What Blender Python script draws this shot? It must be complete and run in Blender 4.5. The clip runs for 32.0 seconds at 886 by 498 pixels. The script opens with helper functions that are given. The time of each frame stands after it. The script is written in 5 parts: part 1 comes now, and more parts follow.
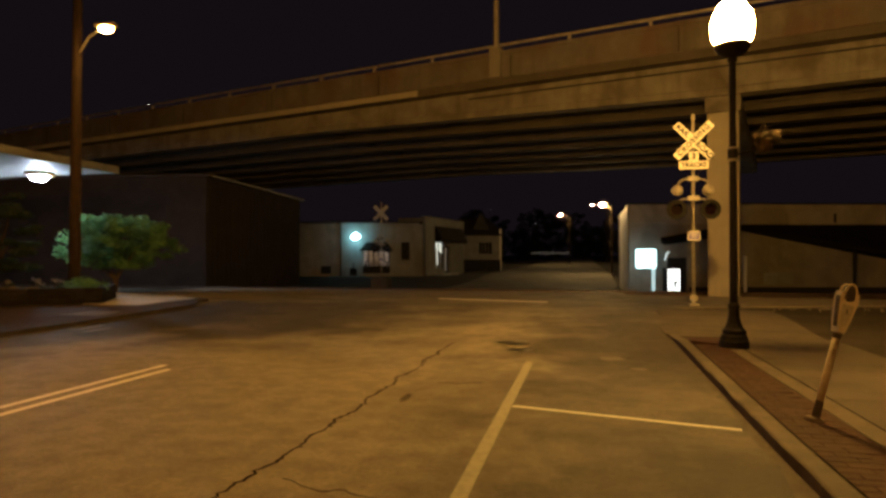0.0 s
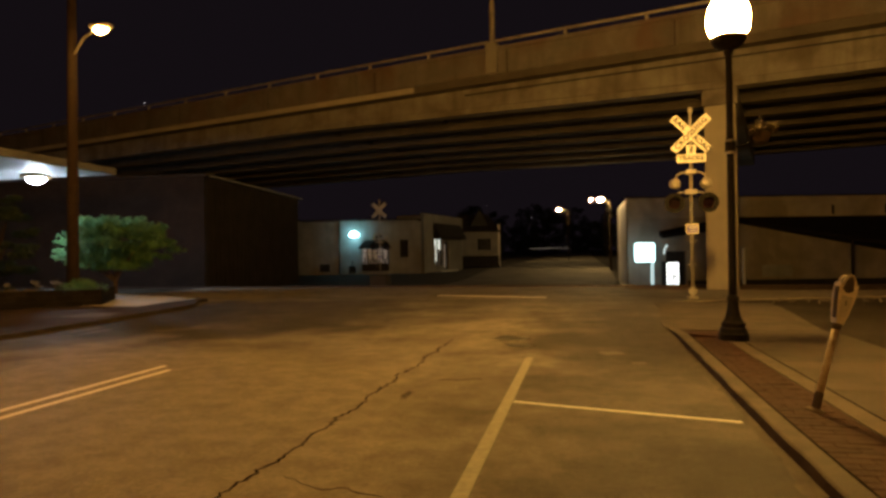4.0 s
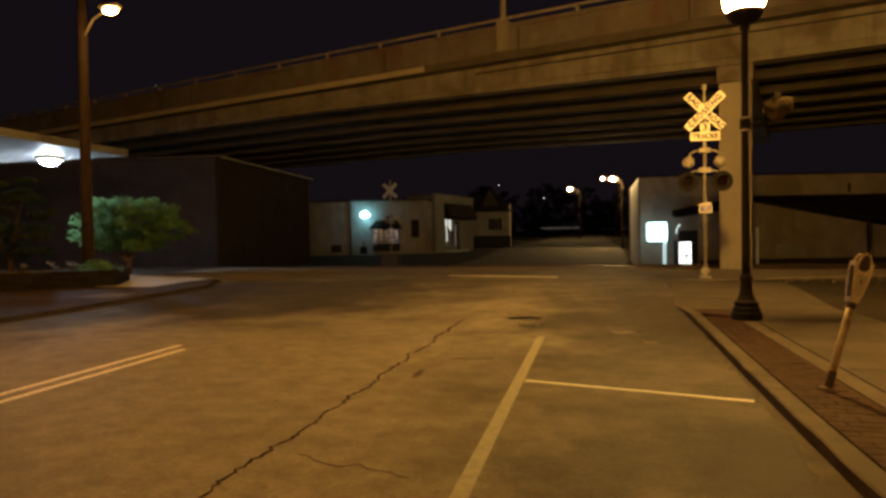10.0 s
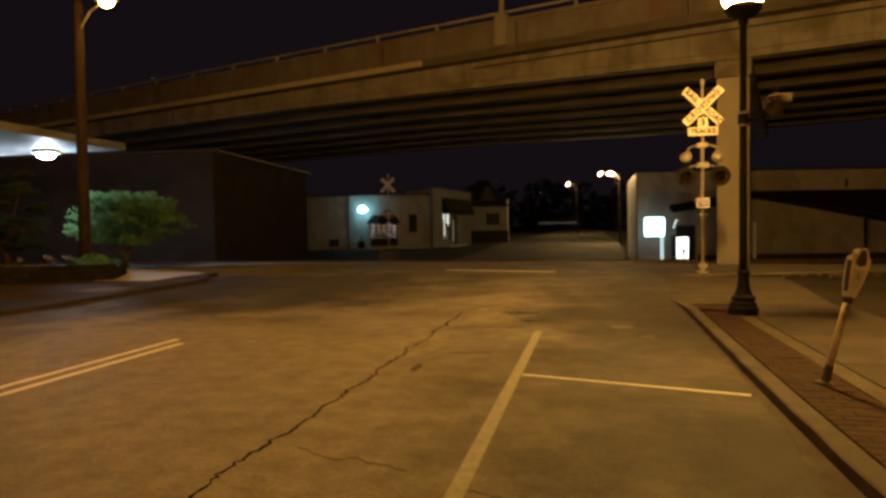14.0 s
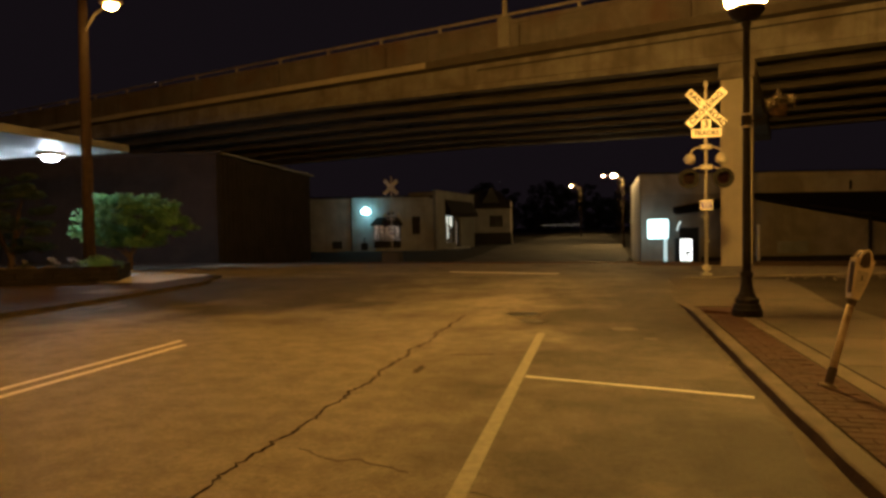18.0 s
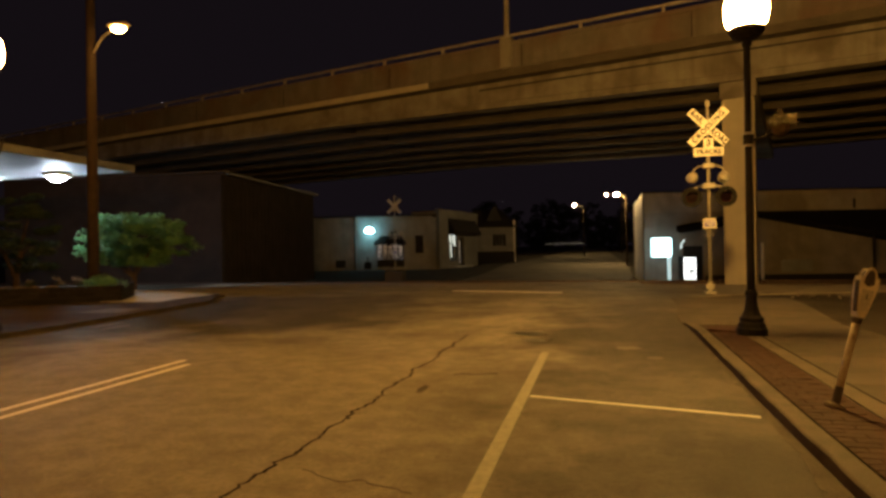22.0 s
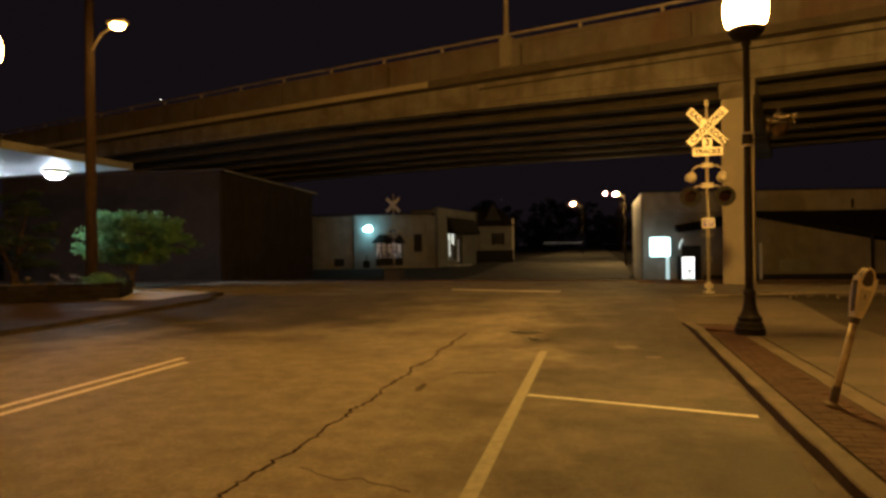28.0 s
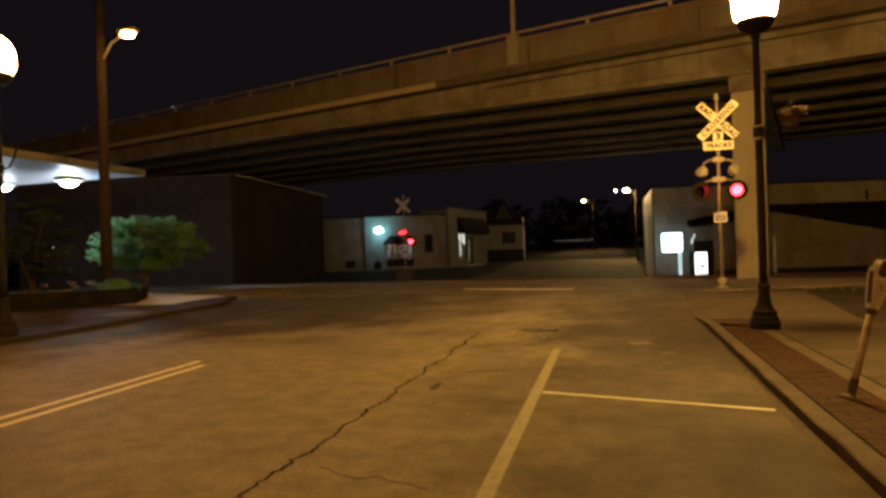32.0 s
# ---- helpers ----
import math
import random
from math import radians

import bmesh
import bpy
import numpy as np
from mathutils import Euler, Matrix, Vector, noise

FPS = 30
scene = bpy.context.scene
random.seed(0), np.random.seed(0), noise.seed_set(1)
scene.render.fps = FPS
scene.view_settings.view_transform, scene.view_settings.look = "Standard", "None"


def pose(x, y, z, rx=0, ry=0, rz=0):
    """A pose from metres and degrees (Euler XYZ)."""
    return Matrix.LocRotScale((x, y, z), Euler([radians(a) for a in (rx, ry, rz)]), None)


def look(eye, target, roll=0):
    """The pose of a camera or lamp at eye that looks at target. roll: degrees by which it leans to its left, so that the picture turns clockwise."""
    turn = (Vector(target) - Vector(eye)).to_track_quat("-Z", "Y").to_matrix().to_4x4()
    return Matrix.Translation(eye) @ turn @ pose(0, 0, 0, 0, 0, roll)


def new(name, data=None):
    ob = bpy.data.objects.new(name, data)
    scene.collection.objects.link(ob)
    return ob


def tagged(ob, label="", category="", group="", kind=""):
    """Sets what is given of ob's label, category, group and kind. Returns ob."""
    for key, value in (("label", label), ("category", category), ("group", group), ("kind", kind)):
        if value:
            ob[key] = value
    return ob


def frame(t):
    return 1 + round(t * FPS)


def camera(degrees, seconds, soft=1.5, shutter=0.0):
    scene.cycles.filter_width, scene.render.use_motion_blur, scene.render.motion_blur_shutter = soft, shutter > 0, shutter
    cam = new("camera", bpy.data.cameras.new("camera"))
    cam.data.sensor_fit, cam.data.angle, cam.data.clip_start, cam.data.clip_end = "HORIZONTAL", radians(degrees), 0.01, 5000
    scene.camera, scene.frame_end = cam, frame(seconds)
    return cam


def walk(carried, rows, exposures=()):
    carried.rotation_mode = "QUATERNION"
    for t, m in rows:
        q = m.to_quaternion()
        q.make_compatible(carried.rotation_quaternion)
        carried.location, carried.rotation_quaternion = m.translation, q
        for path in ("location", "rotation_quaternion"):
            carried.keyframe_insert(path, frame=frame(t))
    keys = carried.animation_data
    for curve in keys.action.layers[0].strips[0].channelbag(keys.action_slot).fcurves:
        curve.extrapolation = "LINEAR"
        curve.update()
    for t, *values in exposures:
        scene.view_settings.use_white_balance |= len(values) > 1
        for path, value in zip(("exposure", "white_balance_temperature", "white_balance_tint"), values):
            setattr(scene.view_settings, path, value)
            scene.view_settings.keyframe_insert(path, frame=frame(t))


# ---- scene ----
cam = camera(70.3, 32.0, soft=3.1)
PATH = [
    (0, (0.011, -0.018, 1.298), (-0.427, 1.933, 1.324), -0.0),
    (0.5, (0.01, -0.028, 1.301), (-0.442, 1.92, 1.334), -0.2),
    (1, (0.012, -0.024, 1.299), (-0.433, 1.925, 1.332), -0.3),
    (1.5, (0.012, -0.024, 1.298), (-0.426, 1.927, 1.326), -0.5),
    (2, (0.019, -0.021, 1.3), (-0.419, 1.93, 1.323), -0.8),
    (2.5, (0.015, -0.012, 1.299), (-0.414, 1.941, 1.319), -0.6),
    (3, (0.011, -0.023, 1.299), (-0.42, 1.93, 1.321), -0.6),
    (3.5, (0.011, -0.014, 1.299), (-0.424, 1.938, 1.314), -0.8),
    (5.5, (0.014, -0.021, 1.299), (-0.419, 1.931, 1.317), -0.8),
    (6, (0.016, -0.017, 1.297), (-0.422, 1.934, 1.314), -0.8),
    (6.5, (0.016, -0.017, 1.295), (-0.416, 1.936, 1.309), -0.9),
    (7, (0.014, -0.012, 1.297), (-0.414, 1.941, 1.308), -0.8),
    (7.5, (0.011, -0.015, 1.297), (-0.424, 1.937, 1.309), -0.7),
    (8, (0.014, -0.023, 1.298), (-0.42, 1.929, 1.307), -0.8),
    (8.5, (0.011, -0.031, 1.293), (-0.501, 1.902, 1.233), -1.2),
    (9, (0.004, -0.015, 1.3), (-0.466, 1.928, 1.219), -1.3),
    (9.5, (0.008, -0.024, 1.301), (-0.456, 1.921, 1.255), -1.1),
    (10, (0.01, -0.015, 1.296), (-0.459, 1.928, 1.249), -1.0),
    (10.5, (0.01, -0.019, 1.295), (-0.451, 1.927, 1.255), -0.3),
    (11, (0.007, -0.015, 1.293), (-0.453, 1.931, 1.262), -0.2),
    (11.5, (0.007, -0.021, 1.288), (-0.457, 1.924, 1.237), -0.4),
    (12, (0.004, -0.013, 1.296), (-0.44, 1.936, 1.247), -0.3),
    (12.5, (0.005, -0.021, 1.291), (-0.439, 1.929, 1.247), -0.0),
    (13, (0.003, -0.012, 1.287), (-0.439, 1.938, 1.234), -0.3),
    (13.5, (0.009, -0.018, 1.289), (-0.428, 1.933, 1.22), -0.6),
    (14, (0.005, -0.017, 1.292), (-0.457, 1.928, 1.228), -0.9),
    (14.5, (0.008, -0.018, 1.289), (-0.459, 1.926, 1.225), -0.9),
    (16.5, (0.01, -0.017, 1.288), (-0.46, 1.927, 1.225), -1.4),
    (17, (0.011, -0.024, 1.29), (-0.466, 1.918, 1.25), -1.2),
    (17.5, (0.012, -0.029, 1.29), (-0.483, 1.908, 1.25), -1.1),
    (18, (0.012, -0.016, 1.287), (-0.46, 1.927, 1.23), -0.9),
    (18.5, (0.011, -0.029, 1.292), (-0.475, 1.911, 1.262), -1.0),
    (19, (0.013, -0.03, 1.29), (-0.47, 1.911, 1.283), -1.1),
    (19.5, (0.012, -0.027, 1.29), (-0.474, 1.913, 1.293), -1.5),
    (20, (0.012, -0.031, 1.289), (-0.467, 1.911, 1.296), -1.4),
    (20.5, (0.012, -0.037, 1.289), (-0.474, 1.904, 1.303), -1.2),
    (21, (0.013, -0.032, 1.289), (-0.474, 1.908, 1.295), -1.1),
    (21.5, (0.008, -0.029, 1.29), (-0.479, 1.911, 1.296), -0.9),
    (22, (0.012, -0.025, 1.289), (-0.469, 1.916, 1.292), -1.0),
    (22.5, (0.014, -0.023, 1.289), (-0.464, 1.919, 1.296), -1.1),
    (23, (0.013, -0.031, 1.289), (-0.466, 1.91, 1.301), -1.0),
    (23.5, (0.012, -0.027, 1.29), (-0.464, 1.915, 1.298), -1.0),
    (24, (0.012, -0.03, 1.289), (-0.467, 1.911, 1.296), -0.9),
    (24.5, (0.01, -0.03, 1.284), (-0.469, 1.911, 1.287), -1.1),
    (25, (0.011, -0.023, 1.285), (-0.465, 1.919, 1.293), -0.9),
    (25.5, (0.007, -0.032, 1.287), (-0.475, 1.909, 1.295), -0.6),
    (27.5, (0.009, -0.023, 1.284), (-0.46, 1.921, 1.283), -0.7),
    (28, (0.011, -0.026, 1.288), (-0.466, 1.916, 1.287), -0.8),
    (28.5, (0.009, -0.032, 1.284), (-0.463, 1.912, 1.284), -0.5),
    (29, (0.006, -0.022, 1.287), (-0.473, 1.92, 1.282), -0.8),
    (29.5, (0.007, -0.027, 1.286), (-0.46, 1.918, 1.282), -1.0),
    (30, (0.011, -0.023, 1.282), (-0.46, 1.921, 1.277), -1.4),
    (30.5, (0.011, -0.021, 1.283), (-0.45, 1.925, 1.279), -1.3),
    (31, (0.01, -0.025, 1.283), (-0.452, 1.921, 1.28), -1.3),
    (31.5, (0.009, -0.027, 1.284), (-0.459, 1.918, 1.282), -1.1),
    (31.7, (0.009, -0.027, 1.284), (-0.459, 1.918, 1.282), -1.1),
    (31.8, (0.003, -0.051, 1.281), (-0.507, 1.883, 1.281), -1.9),
    (32, (0.003, -0.051, 1.281), (-0.507, 1.883, 1.281), -1.9),
]
walk(cam, [(t, look(eye, target, roll)) for t, eye, target, roll in PATH])

# ---- world: a night sky over a small town ----
world = bpy.data.worlds.new("night_sky")
scene.world = world
world.use_nodes = True
wn = world.node_tree
wn.nodes["Background"].inputs["Color"].default_value = (0.0062, 0.0043, 0.0058, 1)
wn.nodes["Background"].inputs["Strength"].default_value = 1.0
scene.view_settings.exposure = 0.0

AMBER = (1.0, 0.515, 0.1)
LAMP_POWER = 1500.0


# ---- materials ----
def mat(name, c1, c2=None, rough=0.8, metal=0.0, scale=6.0, fine=60.0, bump=0.15, spec=0.4, vary=0.0, stain=None, stain_scale=0.6, stain_at=(0.45, 0.7)):
    """A two-scale noise material. c2: second colour; stain: a third colour in large soft patches."""
    m = bpy.data.materials.new(name)
    m.use_nodes = True
    nt = m.node_tree
    N, L = nt.nodes, nt.links
    b = N["Principled BSDF"]
    b.inputs["Roughness"].default_value = rough
    b.inputs["Metallic"].default_value = metal
    b.inputs["Specular IOR Level"].default_value = spec
    tc = N.new("ShaderNodeTexCoord")
    geo = N.new("ShaderNodeNewGeometry")
    big = N.new("ShaderNodeTexNoise")
    big.inputs["Scale"].default_value = scale
    big.inputs["Detail"].default_value = 9
    big.inputs["Roughness"].default_value = 0.62
    small = N.new("ShaderNodeTexNoise")
    small.inputs["Scale"].default_value = fine
    small.inputs["Detail"].default_value = 3
    L.new(geo.outputs["Position"], big.inputs["Vector"])
    L.new(geo.outputs["Position"], small.inputs["Vector"])
    c2 = c2 or tuple(v * 0.7 for v in c1)
    ramp = N.new("ShaderNodeValToRGB")
    ramp.color_ramp.elements[0].position, ramp.color_ramp.elements[1].position = 0.35, 0.65
    ramp.color_ramp.elements[0].color = (*c1, 1)
    ramp.color_ramp.elements[1].color = (*c2, 1)
    add = N.new("ShaderNodeMath")
    add.operation = "MULTIPLY_ADD"
    add.inputs[1].default_value = 0.45
    L.new(small.outputs["Fac"], add.inputs[0])
    sub = N.new("ShaderNodeMath")
    sub.operation = "SUBTRACT"
    sub.inputs[1].default_value = 0.225
    L.new(big.outputs["Fac"], sub.inputs[0])
    L.new(sub.outputs[0], add.inputs[2])
    L.new(add.outputs[0], ramp.inputs["Fac"])
    col = ramp.outputs["Color"]
    if stain:
        st = N.new("ShaderNodeTexNoise")
        st.inputs["Scale"].default_value = stain_scale
        st.inputs["Detail"].default_value = 5
        st.inputs["Distortion"].default_value = 0.6
        L.new(geo.outputs["Position"], st.inputs["Vector"])
        mr = N.new("ShaderNodeMapRange")
        mr.inputs["From Min"].default_value, mr.inputs["From Max"].default_value = stain_at
        L.new(st.outputs["Fac"], mr.inputs["Value"])
        mx = N.new("ShaderNodeMix")
        mx.data_type = "RGBA"
        L.new(mr.outputs["Result"], mx.inputs["Factor"])
        L.new(col, mx.inputs["A"])
        mx.inputs["B"].default_value = (*stain, 1)
        col = mx.outputs["Result"]
    if vary:
        oi = N.new("ShaderNodeObjectInfo")
        hs = N.new("ShaderNodeHueSaturation")
        mr = N.new("ShaderNodeMapRange")
        mr.inputs["To Min"].default_value, mr.inputs["To Max"].default_value = 1 - vary, 1 + vary
        L.new(oi.outputs["Random"], mr.inputs["Value"])
        L.new(mr.outputs["Result"], hs.inputs["Value"])
        L.new(col, hs.inputs["Color"])
        col = hs.outputs["Color"]
    L.new(col, b.inputs["Base Color"])
    if bump:
        bp = N.new("ShaderNodeBump")
        bp.inputs["Strength"].default_value = bump
        bp.inputs["Distance"].default_value = 0.02
        L.new(small.outputs["Fac"], bp.inputs["Height"])
        L.new(bp.outputs["Normal"], b.inputs["Normal"])
    return m


def streaked(m, colour, amount=0.6, size=1.6):
    """Rain streaks that run down a wall, laid over its colour."""
    nt = m.node_tree
    N, L = nt.nodes, nt.links
    b = N["Principled BSDF"]
    old = b.inputs["Base Color"].links[0].from_socket
    geo = N.new("ShaderNodeNewGeometry")
    mp = N.new("ShaderNodeMapping")
    mp.inputs["Scale"].default_value = (size, size, size * 0.09)
    L.new(geo.outputs["Position"], mp.inputs["Vector"])
    n = N.new("ShaderNodeTexNoise")
    n.inputs["Scale"].default_value = 1.0
    n.inputs["Detail"].default_value = 7
    n.inputs["Roughness"].default_value = 0.65
    L.new(mp.outputs["Vector"], n.inputs["Vector"])
    mr = N.new("ShaderNodeMapRange")
    mr.inputs["From Min"].default_value, mr.inputs["From Max"].default_value = 0.47, 0.7
    mr.inputs["To Max"].default_value = amount
    L.new(n.outputs["Fac"], mr.inputs["Value"])
    mx = N.new("ShaderNodeMix")
    mx.data_type = "RGBA"
    L.new(mr.outputs["Result"], mx.inputs["Factor"])
    L.new(old, mx.inputs["A"])
    mx.inputs["B"].default_value = (*colour, 1)
    L.new(mx.outputs["Result"], b.inputs["Base Color"])


def glow(name, colour, strength, base=(0.8, 0.8, 0.8)):
    m = bpy.data.materials.new(name)
    m.use_nodes = True
    b = m.node_tree.nodes["Principled BSDF"]
    b.inputs["Base Color"].default_value = (*base, 1)
    b.inputs["Emission Color"].default_value = (*colour, 1)
    b.inputs["Emission Strength"].default_value = strength
    return m


def paint_worn(name, colour, under, keep=(0.42, 0.6), rough=0.75):
    """Road paint worn through to the asphalt in flakes."""
    m = mat(name, under, tuple(v * 0.75 for v in under), rough=rough, scale=3, fine=120)
    nt = m.node_tree
    N, L = nt.nodes, nt.links
    b = N["Principled BSDF"]
    old = b.inputs["Base Color"].links[0].from_socket
    geo = N.new("ShaderNodeNewGeometry")
    n = N.new("ShaderNodeTexNoise")
    n.inputs["Scale"].default_value = 14
    n.inputs["Detail"].default_value = 9
    n.inputs["Roughness"].default_value = 0.75
    L.new(geo.outputs["Position"], n.inputs["Vector"])
    mr = N.new("ShaderNodeMapRange")
    mr.inputs["From Min"].default_value, mr.inputs["From Max"].default_value = keep
    L.new(n.outputs["Fac"], mr.inputs["Value"])
    mx = N.new("ShaderNodeMix")
    mx.data_type = "RGBA"
    L.new(mr.outputs["Result"], mx.inputs["Factor"])
    mx.inputs["A"].default_value = (*colour, 1)
    L.new(old, mx.inputs["B"])
    L.new(mx.outputs["Result"], b.inputs["Base Color"])
    return m


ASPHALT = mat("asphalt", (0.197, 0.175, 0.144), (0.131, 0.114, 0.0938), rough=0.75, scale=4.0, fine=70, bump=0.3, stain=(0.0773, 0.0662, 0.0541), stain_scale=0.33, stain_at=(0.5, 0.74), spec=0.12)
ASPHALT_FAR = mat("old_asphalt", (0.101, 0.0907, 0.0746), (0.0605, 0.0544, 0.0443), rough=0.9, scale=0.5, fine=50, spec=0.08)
DIRT = mat("packed_dirt", (0.035, 0.0294, 0.0231), (0.0189, 0.0161, 0.0126), rough=0.95, scale=0.8, fine=25, bump=0.6, spec=0.08)
CONCRETE = mat("pavement_concrete", (0.0774, 0.0646, 0.0529), (0.0487, 0.0413, 0.034), rough=0.85, scale=1.6, fine=70, bump=0.3, vary=0.1, stain=(0.0732, 0.0646, 0.0569), stain_scale=0.9, spec=0.12)
EDGING = mat("edging_concrete", (0.104, 0.0891, 0.0727), (0.0685, 0.0593, 0.0481), rough=0.85, scale=2.2, fine=60, bump=0.35, spec=0.12)
KERB = mat("kerb_concrete", (0.102, 0.0867, 0.0703), (0.0606, 0.052, 0.042), rough=0.85, scale=2.2, fine=60, bump=0.35, stain=(0.0618, 0.0555, 0.0463), stain_scale=1.4, spec=0.12)
PAVER = mat("red_paver", (0.0475, 0.0251, 0.0167), (0.0308, 0.0163, 0.0113), rough=0.85, scale=3, fine=90, bump=0.35, vary=0.15, spec=0.12)
GROUT = mat("paver_sand", (0.0504, 0.0273, 0.0199), (0.0357, 0.0199, 0.0147), rough=0.95, scale=9, fine=120, spec=0.12)
CRACK = mat("crack_fill", (0.0176, 0.0136, 0.0112), (0.0096, 0.008, 0.0064), rough=1.0, scale=8, fine=100, spec=0.0)
HAIR_CRACK = mat("hairline_crack", (0.03, 0.025, 0.021), (0.0175, 0.015, 0.0125), rough=0.85, scale=9, fine=100)
DUST = mat("pale_dried_spill", (0.111, 0.0975, 0.0813), (0.0845, 0.0748, 0.0618), rough=0.8, scale=9, fine=80)
STAIN = mat("oil_stain", (0.018, 0.0156, 0.0132), (0.03, 0.0264, 0.0216), rough=0.5, scale=5, fine=60)


def darkened_patch(m, centre, radii, keep):
    """A large soft-edged dark patch with a noisy outline in a ground material; keep: how much of the colour is left."""
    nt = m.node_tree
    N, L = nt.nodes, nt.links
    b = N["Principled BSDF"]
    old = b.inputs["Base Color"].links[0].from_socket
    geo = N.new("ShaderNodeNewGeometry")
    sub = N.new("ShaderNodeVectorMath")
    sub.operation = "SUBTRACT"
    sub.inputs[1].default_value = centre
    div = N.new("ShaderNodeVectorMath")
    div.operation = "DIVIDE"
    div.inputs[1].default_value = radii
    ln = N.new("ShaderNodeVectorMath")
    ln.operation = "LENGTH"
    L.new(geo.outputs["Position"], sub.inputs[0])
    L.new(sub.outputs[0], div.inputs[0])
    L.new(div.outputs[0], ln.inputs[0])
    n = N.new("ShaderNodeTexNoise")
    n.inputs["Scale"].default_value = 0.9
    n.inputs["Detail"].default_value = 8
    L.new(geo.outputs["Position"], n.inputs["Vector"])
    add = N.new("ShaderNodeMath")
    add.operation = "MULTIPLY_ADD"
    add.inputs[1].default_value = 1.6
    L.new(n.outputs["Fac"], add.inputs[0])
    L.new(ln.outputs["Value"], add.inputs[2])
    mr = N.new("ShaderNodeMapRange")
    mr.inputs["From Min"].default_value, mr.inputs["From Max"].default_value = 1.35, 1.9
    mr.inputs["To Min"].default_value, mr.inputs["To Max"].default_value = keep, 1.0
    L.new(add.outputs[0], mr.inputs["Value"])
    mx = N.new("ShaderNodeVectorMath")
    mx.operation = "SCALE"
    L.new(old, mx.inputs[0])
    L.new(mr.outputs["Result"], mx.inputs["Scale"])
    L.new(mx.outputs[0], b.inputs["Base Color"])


def speckled(m, size, amount):
    """Pale and dark aggregate showing through a worn surface."""
    nt = m.node_tree
    N, L = nt.nodes, nt.links
    b = N["Principled BSDF"]
    old = b.inputs["Base Color"].links[0].from_socket
    geo = N.new("ShaderNodeNewGeometry")
    n = N.new("ShaderNodeTexNoise")
    n.inputs["Scale"].default_value = size
    n.inputs["Detail"].default_value = 6
    n.inputs["Roughness"].default_value = 0.75
    L.new(geo.outputs["Position"], n.inputs["Vector"])
    mr = N.new("ShaderNodeMapRange")
    mr.inputs["From Min"].default_value, mr.inputs["From Max"].default_value = 0.35, 0.65
    mr.inputs["To Min"].default_value, mr.inputs["To Max"].default_value = 1 - amount, 1 + amount
    L.new(n.outputs["Fac"], mr.inputs["Value"])
    mx = N.new("ShaderNodeVectorMath")
    mx.operation = "SCALE"
    L.new(old, mx.inputs[0])
    L.new(mr.outputs["Result"], mx.inputs["Scale"])
    L.new(mx.outputs[0], b.inputs["Base Color"])


speckled(ASPHALT, 26.0, 0.2)
speckled(CONCRETE, 30.0, 0.12)
# Shade put into the asphalt: dims the left lamp's pool on the road.
darkened_patch(ASPHALT, (-7.2, 12.6, 0), (5.2, 5.0, 50), 0.36)
# Darker parking lane: soft ellipses that scale the colour down.
darkened_patch(ASPHALT, (1.45, 6.0, 0), (2.9, 15.0, 50), 0.5)
darkened_patch(ASPHALT, (1.3, 9.8, 0), (2.6, 4.2, 50), 0.66)
# Further dimming painted in beside the left kerb.
darkened_patch(ASPHALT, (-9.0, 10.2, 0), (2.6, 5.0, 50), 0.5)
# Darker again before the crossing, and strongly at the near kerb.
darkened_patch(ASPHALT, (1.6, 15.5, 0), (4.2, 5.5, 50), 0.85)
darkened_patch(ASPHALT, (1.5, 2.0, 0), (1.8, 3.8, 50), 0.38)
# Kerb face turned from the lamp: its shade as a darker concrete.
FACE_SHADE = mat("shaded_kerb_face", (0.0607, 0.0459, 0.0378), (0.0351, 0.027, 0.023), rough=0.9, scale=3.0, fine=60, bump=0.3, spec=0.1)
GRIME = mat("gutter_grime", (0.0423, 0.0351, 0.0292), (0.0715, 0.0605, 0.0494), rough=0.9, scale=2.5, fine=50, bump=0.3, spec=0.12)
WHITE_PAINT = paint_worn("worn_white_paint", (0.232, 0.225, 0.172), (0.146, 0.133, 0.107), keep=(0.4, 0.75))
STALL_PAINT = paint_worn("thin_white_stall_paint", (0.476, 0.468, 0.442), (0.204, 0.187, 0.162), keep=(0.5, 0.85))
STOP_PAINT = paint_worn("bright_stop_line_paint", (0.5, 0.46, 0.4), (0.1, 0.09, 0.078), keep=(0.5, 0.8))
YELLOW_PAINT = paint_worn("worn_yellow_paint", (0.6, 0.54, 0.45), (0.16, 0.14, 0.115), keep=(0.5, 0.85))
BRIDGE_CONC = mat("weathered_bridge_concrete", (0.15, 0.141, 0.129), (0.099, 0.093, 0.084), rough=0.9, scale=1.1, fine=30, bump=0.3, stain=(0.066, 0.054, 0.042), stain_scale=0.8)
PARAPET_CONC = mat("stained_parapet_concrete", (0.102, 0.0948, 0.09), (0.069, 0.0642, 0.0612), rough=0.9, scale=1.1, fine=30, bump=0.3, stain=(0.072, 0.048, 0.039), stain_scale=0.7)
# Darker bridge concrete: the shade under the deck is in the colour.
SHADED_CONC = mat("shaded_bridge_concrete", (0.0702, 0.0622, 0.0534), (0.0468, 0.0412, 0.0351), rough=0.95, scale=0.8, fine=25, bump=0.3, spec=0.08)
PIER_CONC = mat("pier_concrete", (0.26, 0.236, 0.186), (0.205, 0.186, 0.149), rough=0.9, scale=0.9, fine=40, bump=0.2)
RAIL_STEEL = mat("galvanised_rail", (0.3, 0.29, 0.27), (0.2, 0.19, 0.17), rough=0.5, metal=0.6, scale=4, fine=40, bump=0.05)
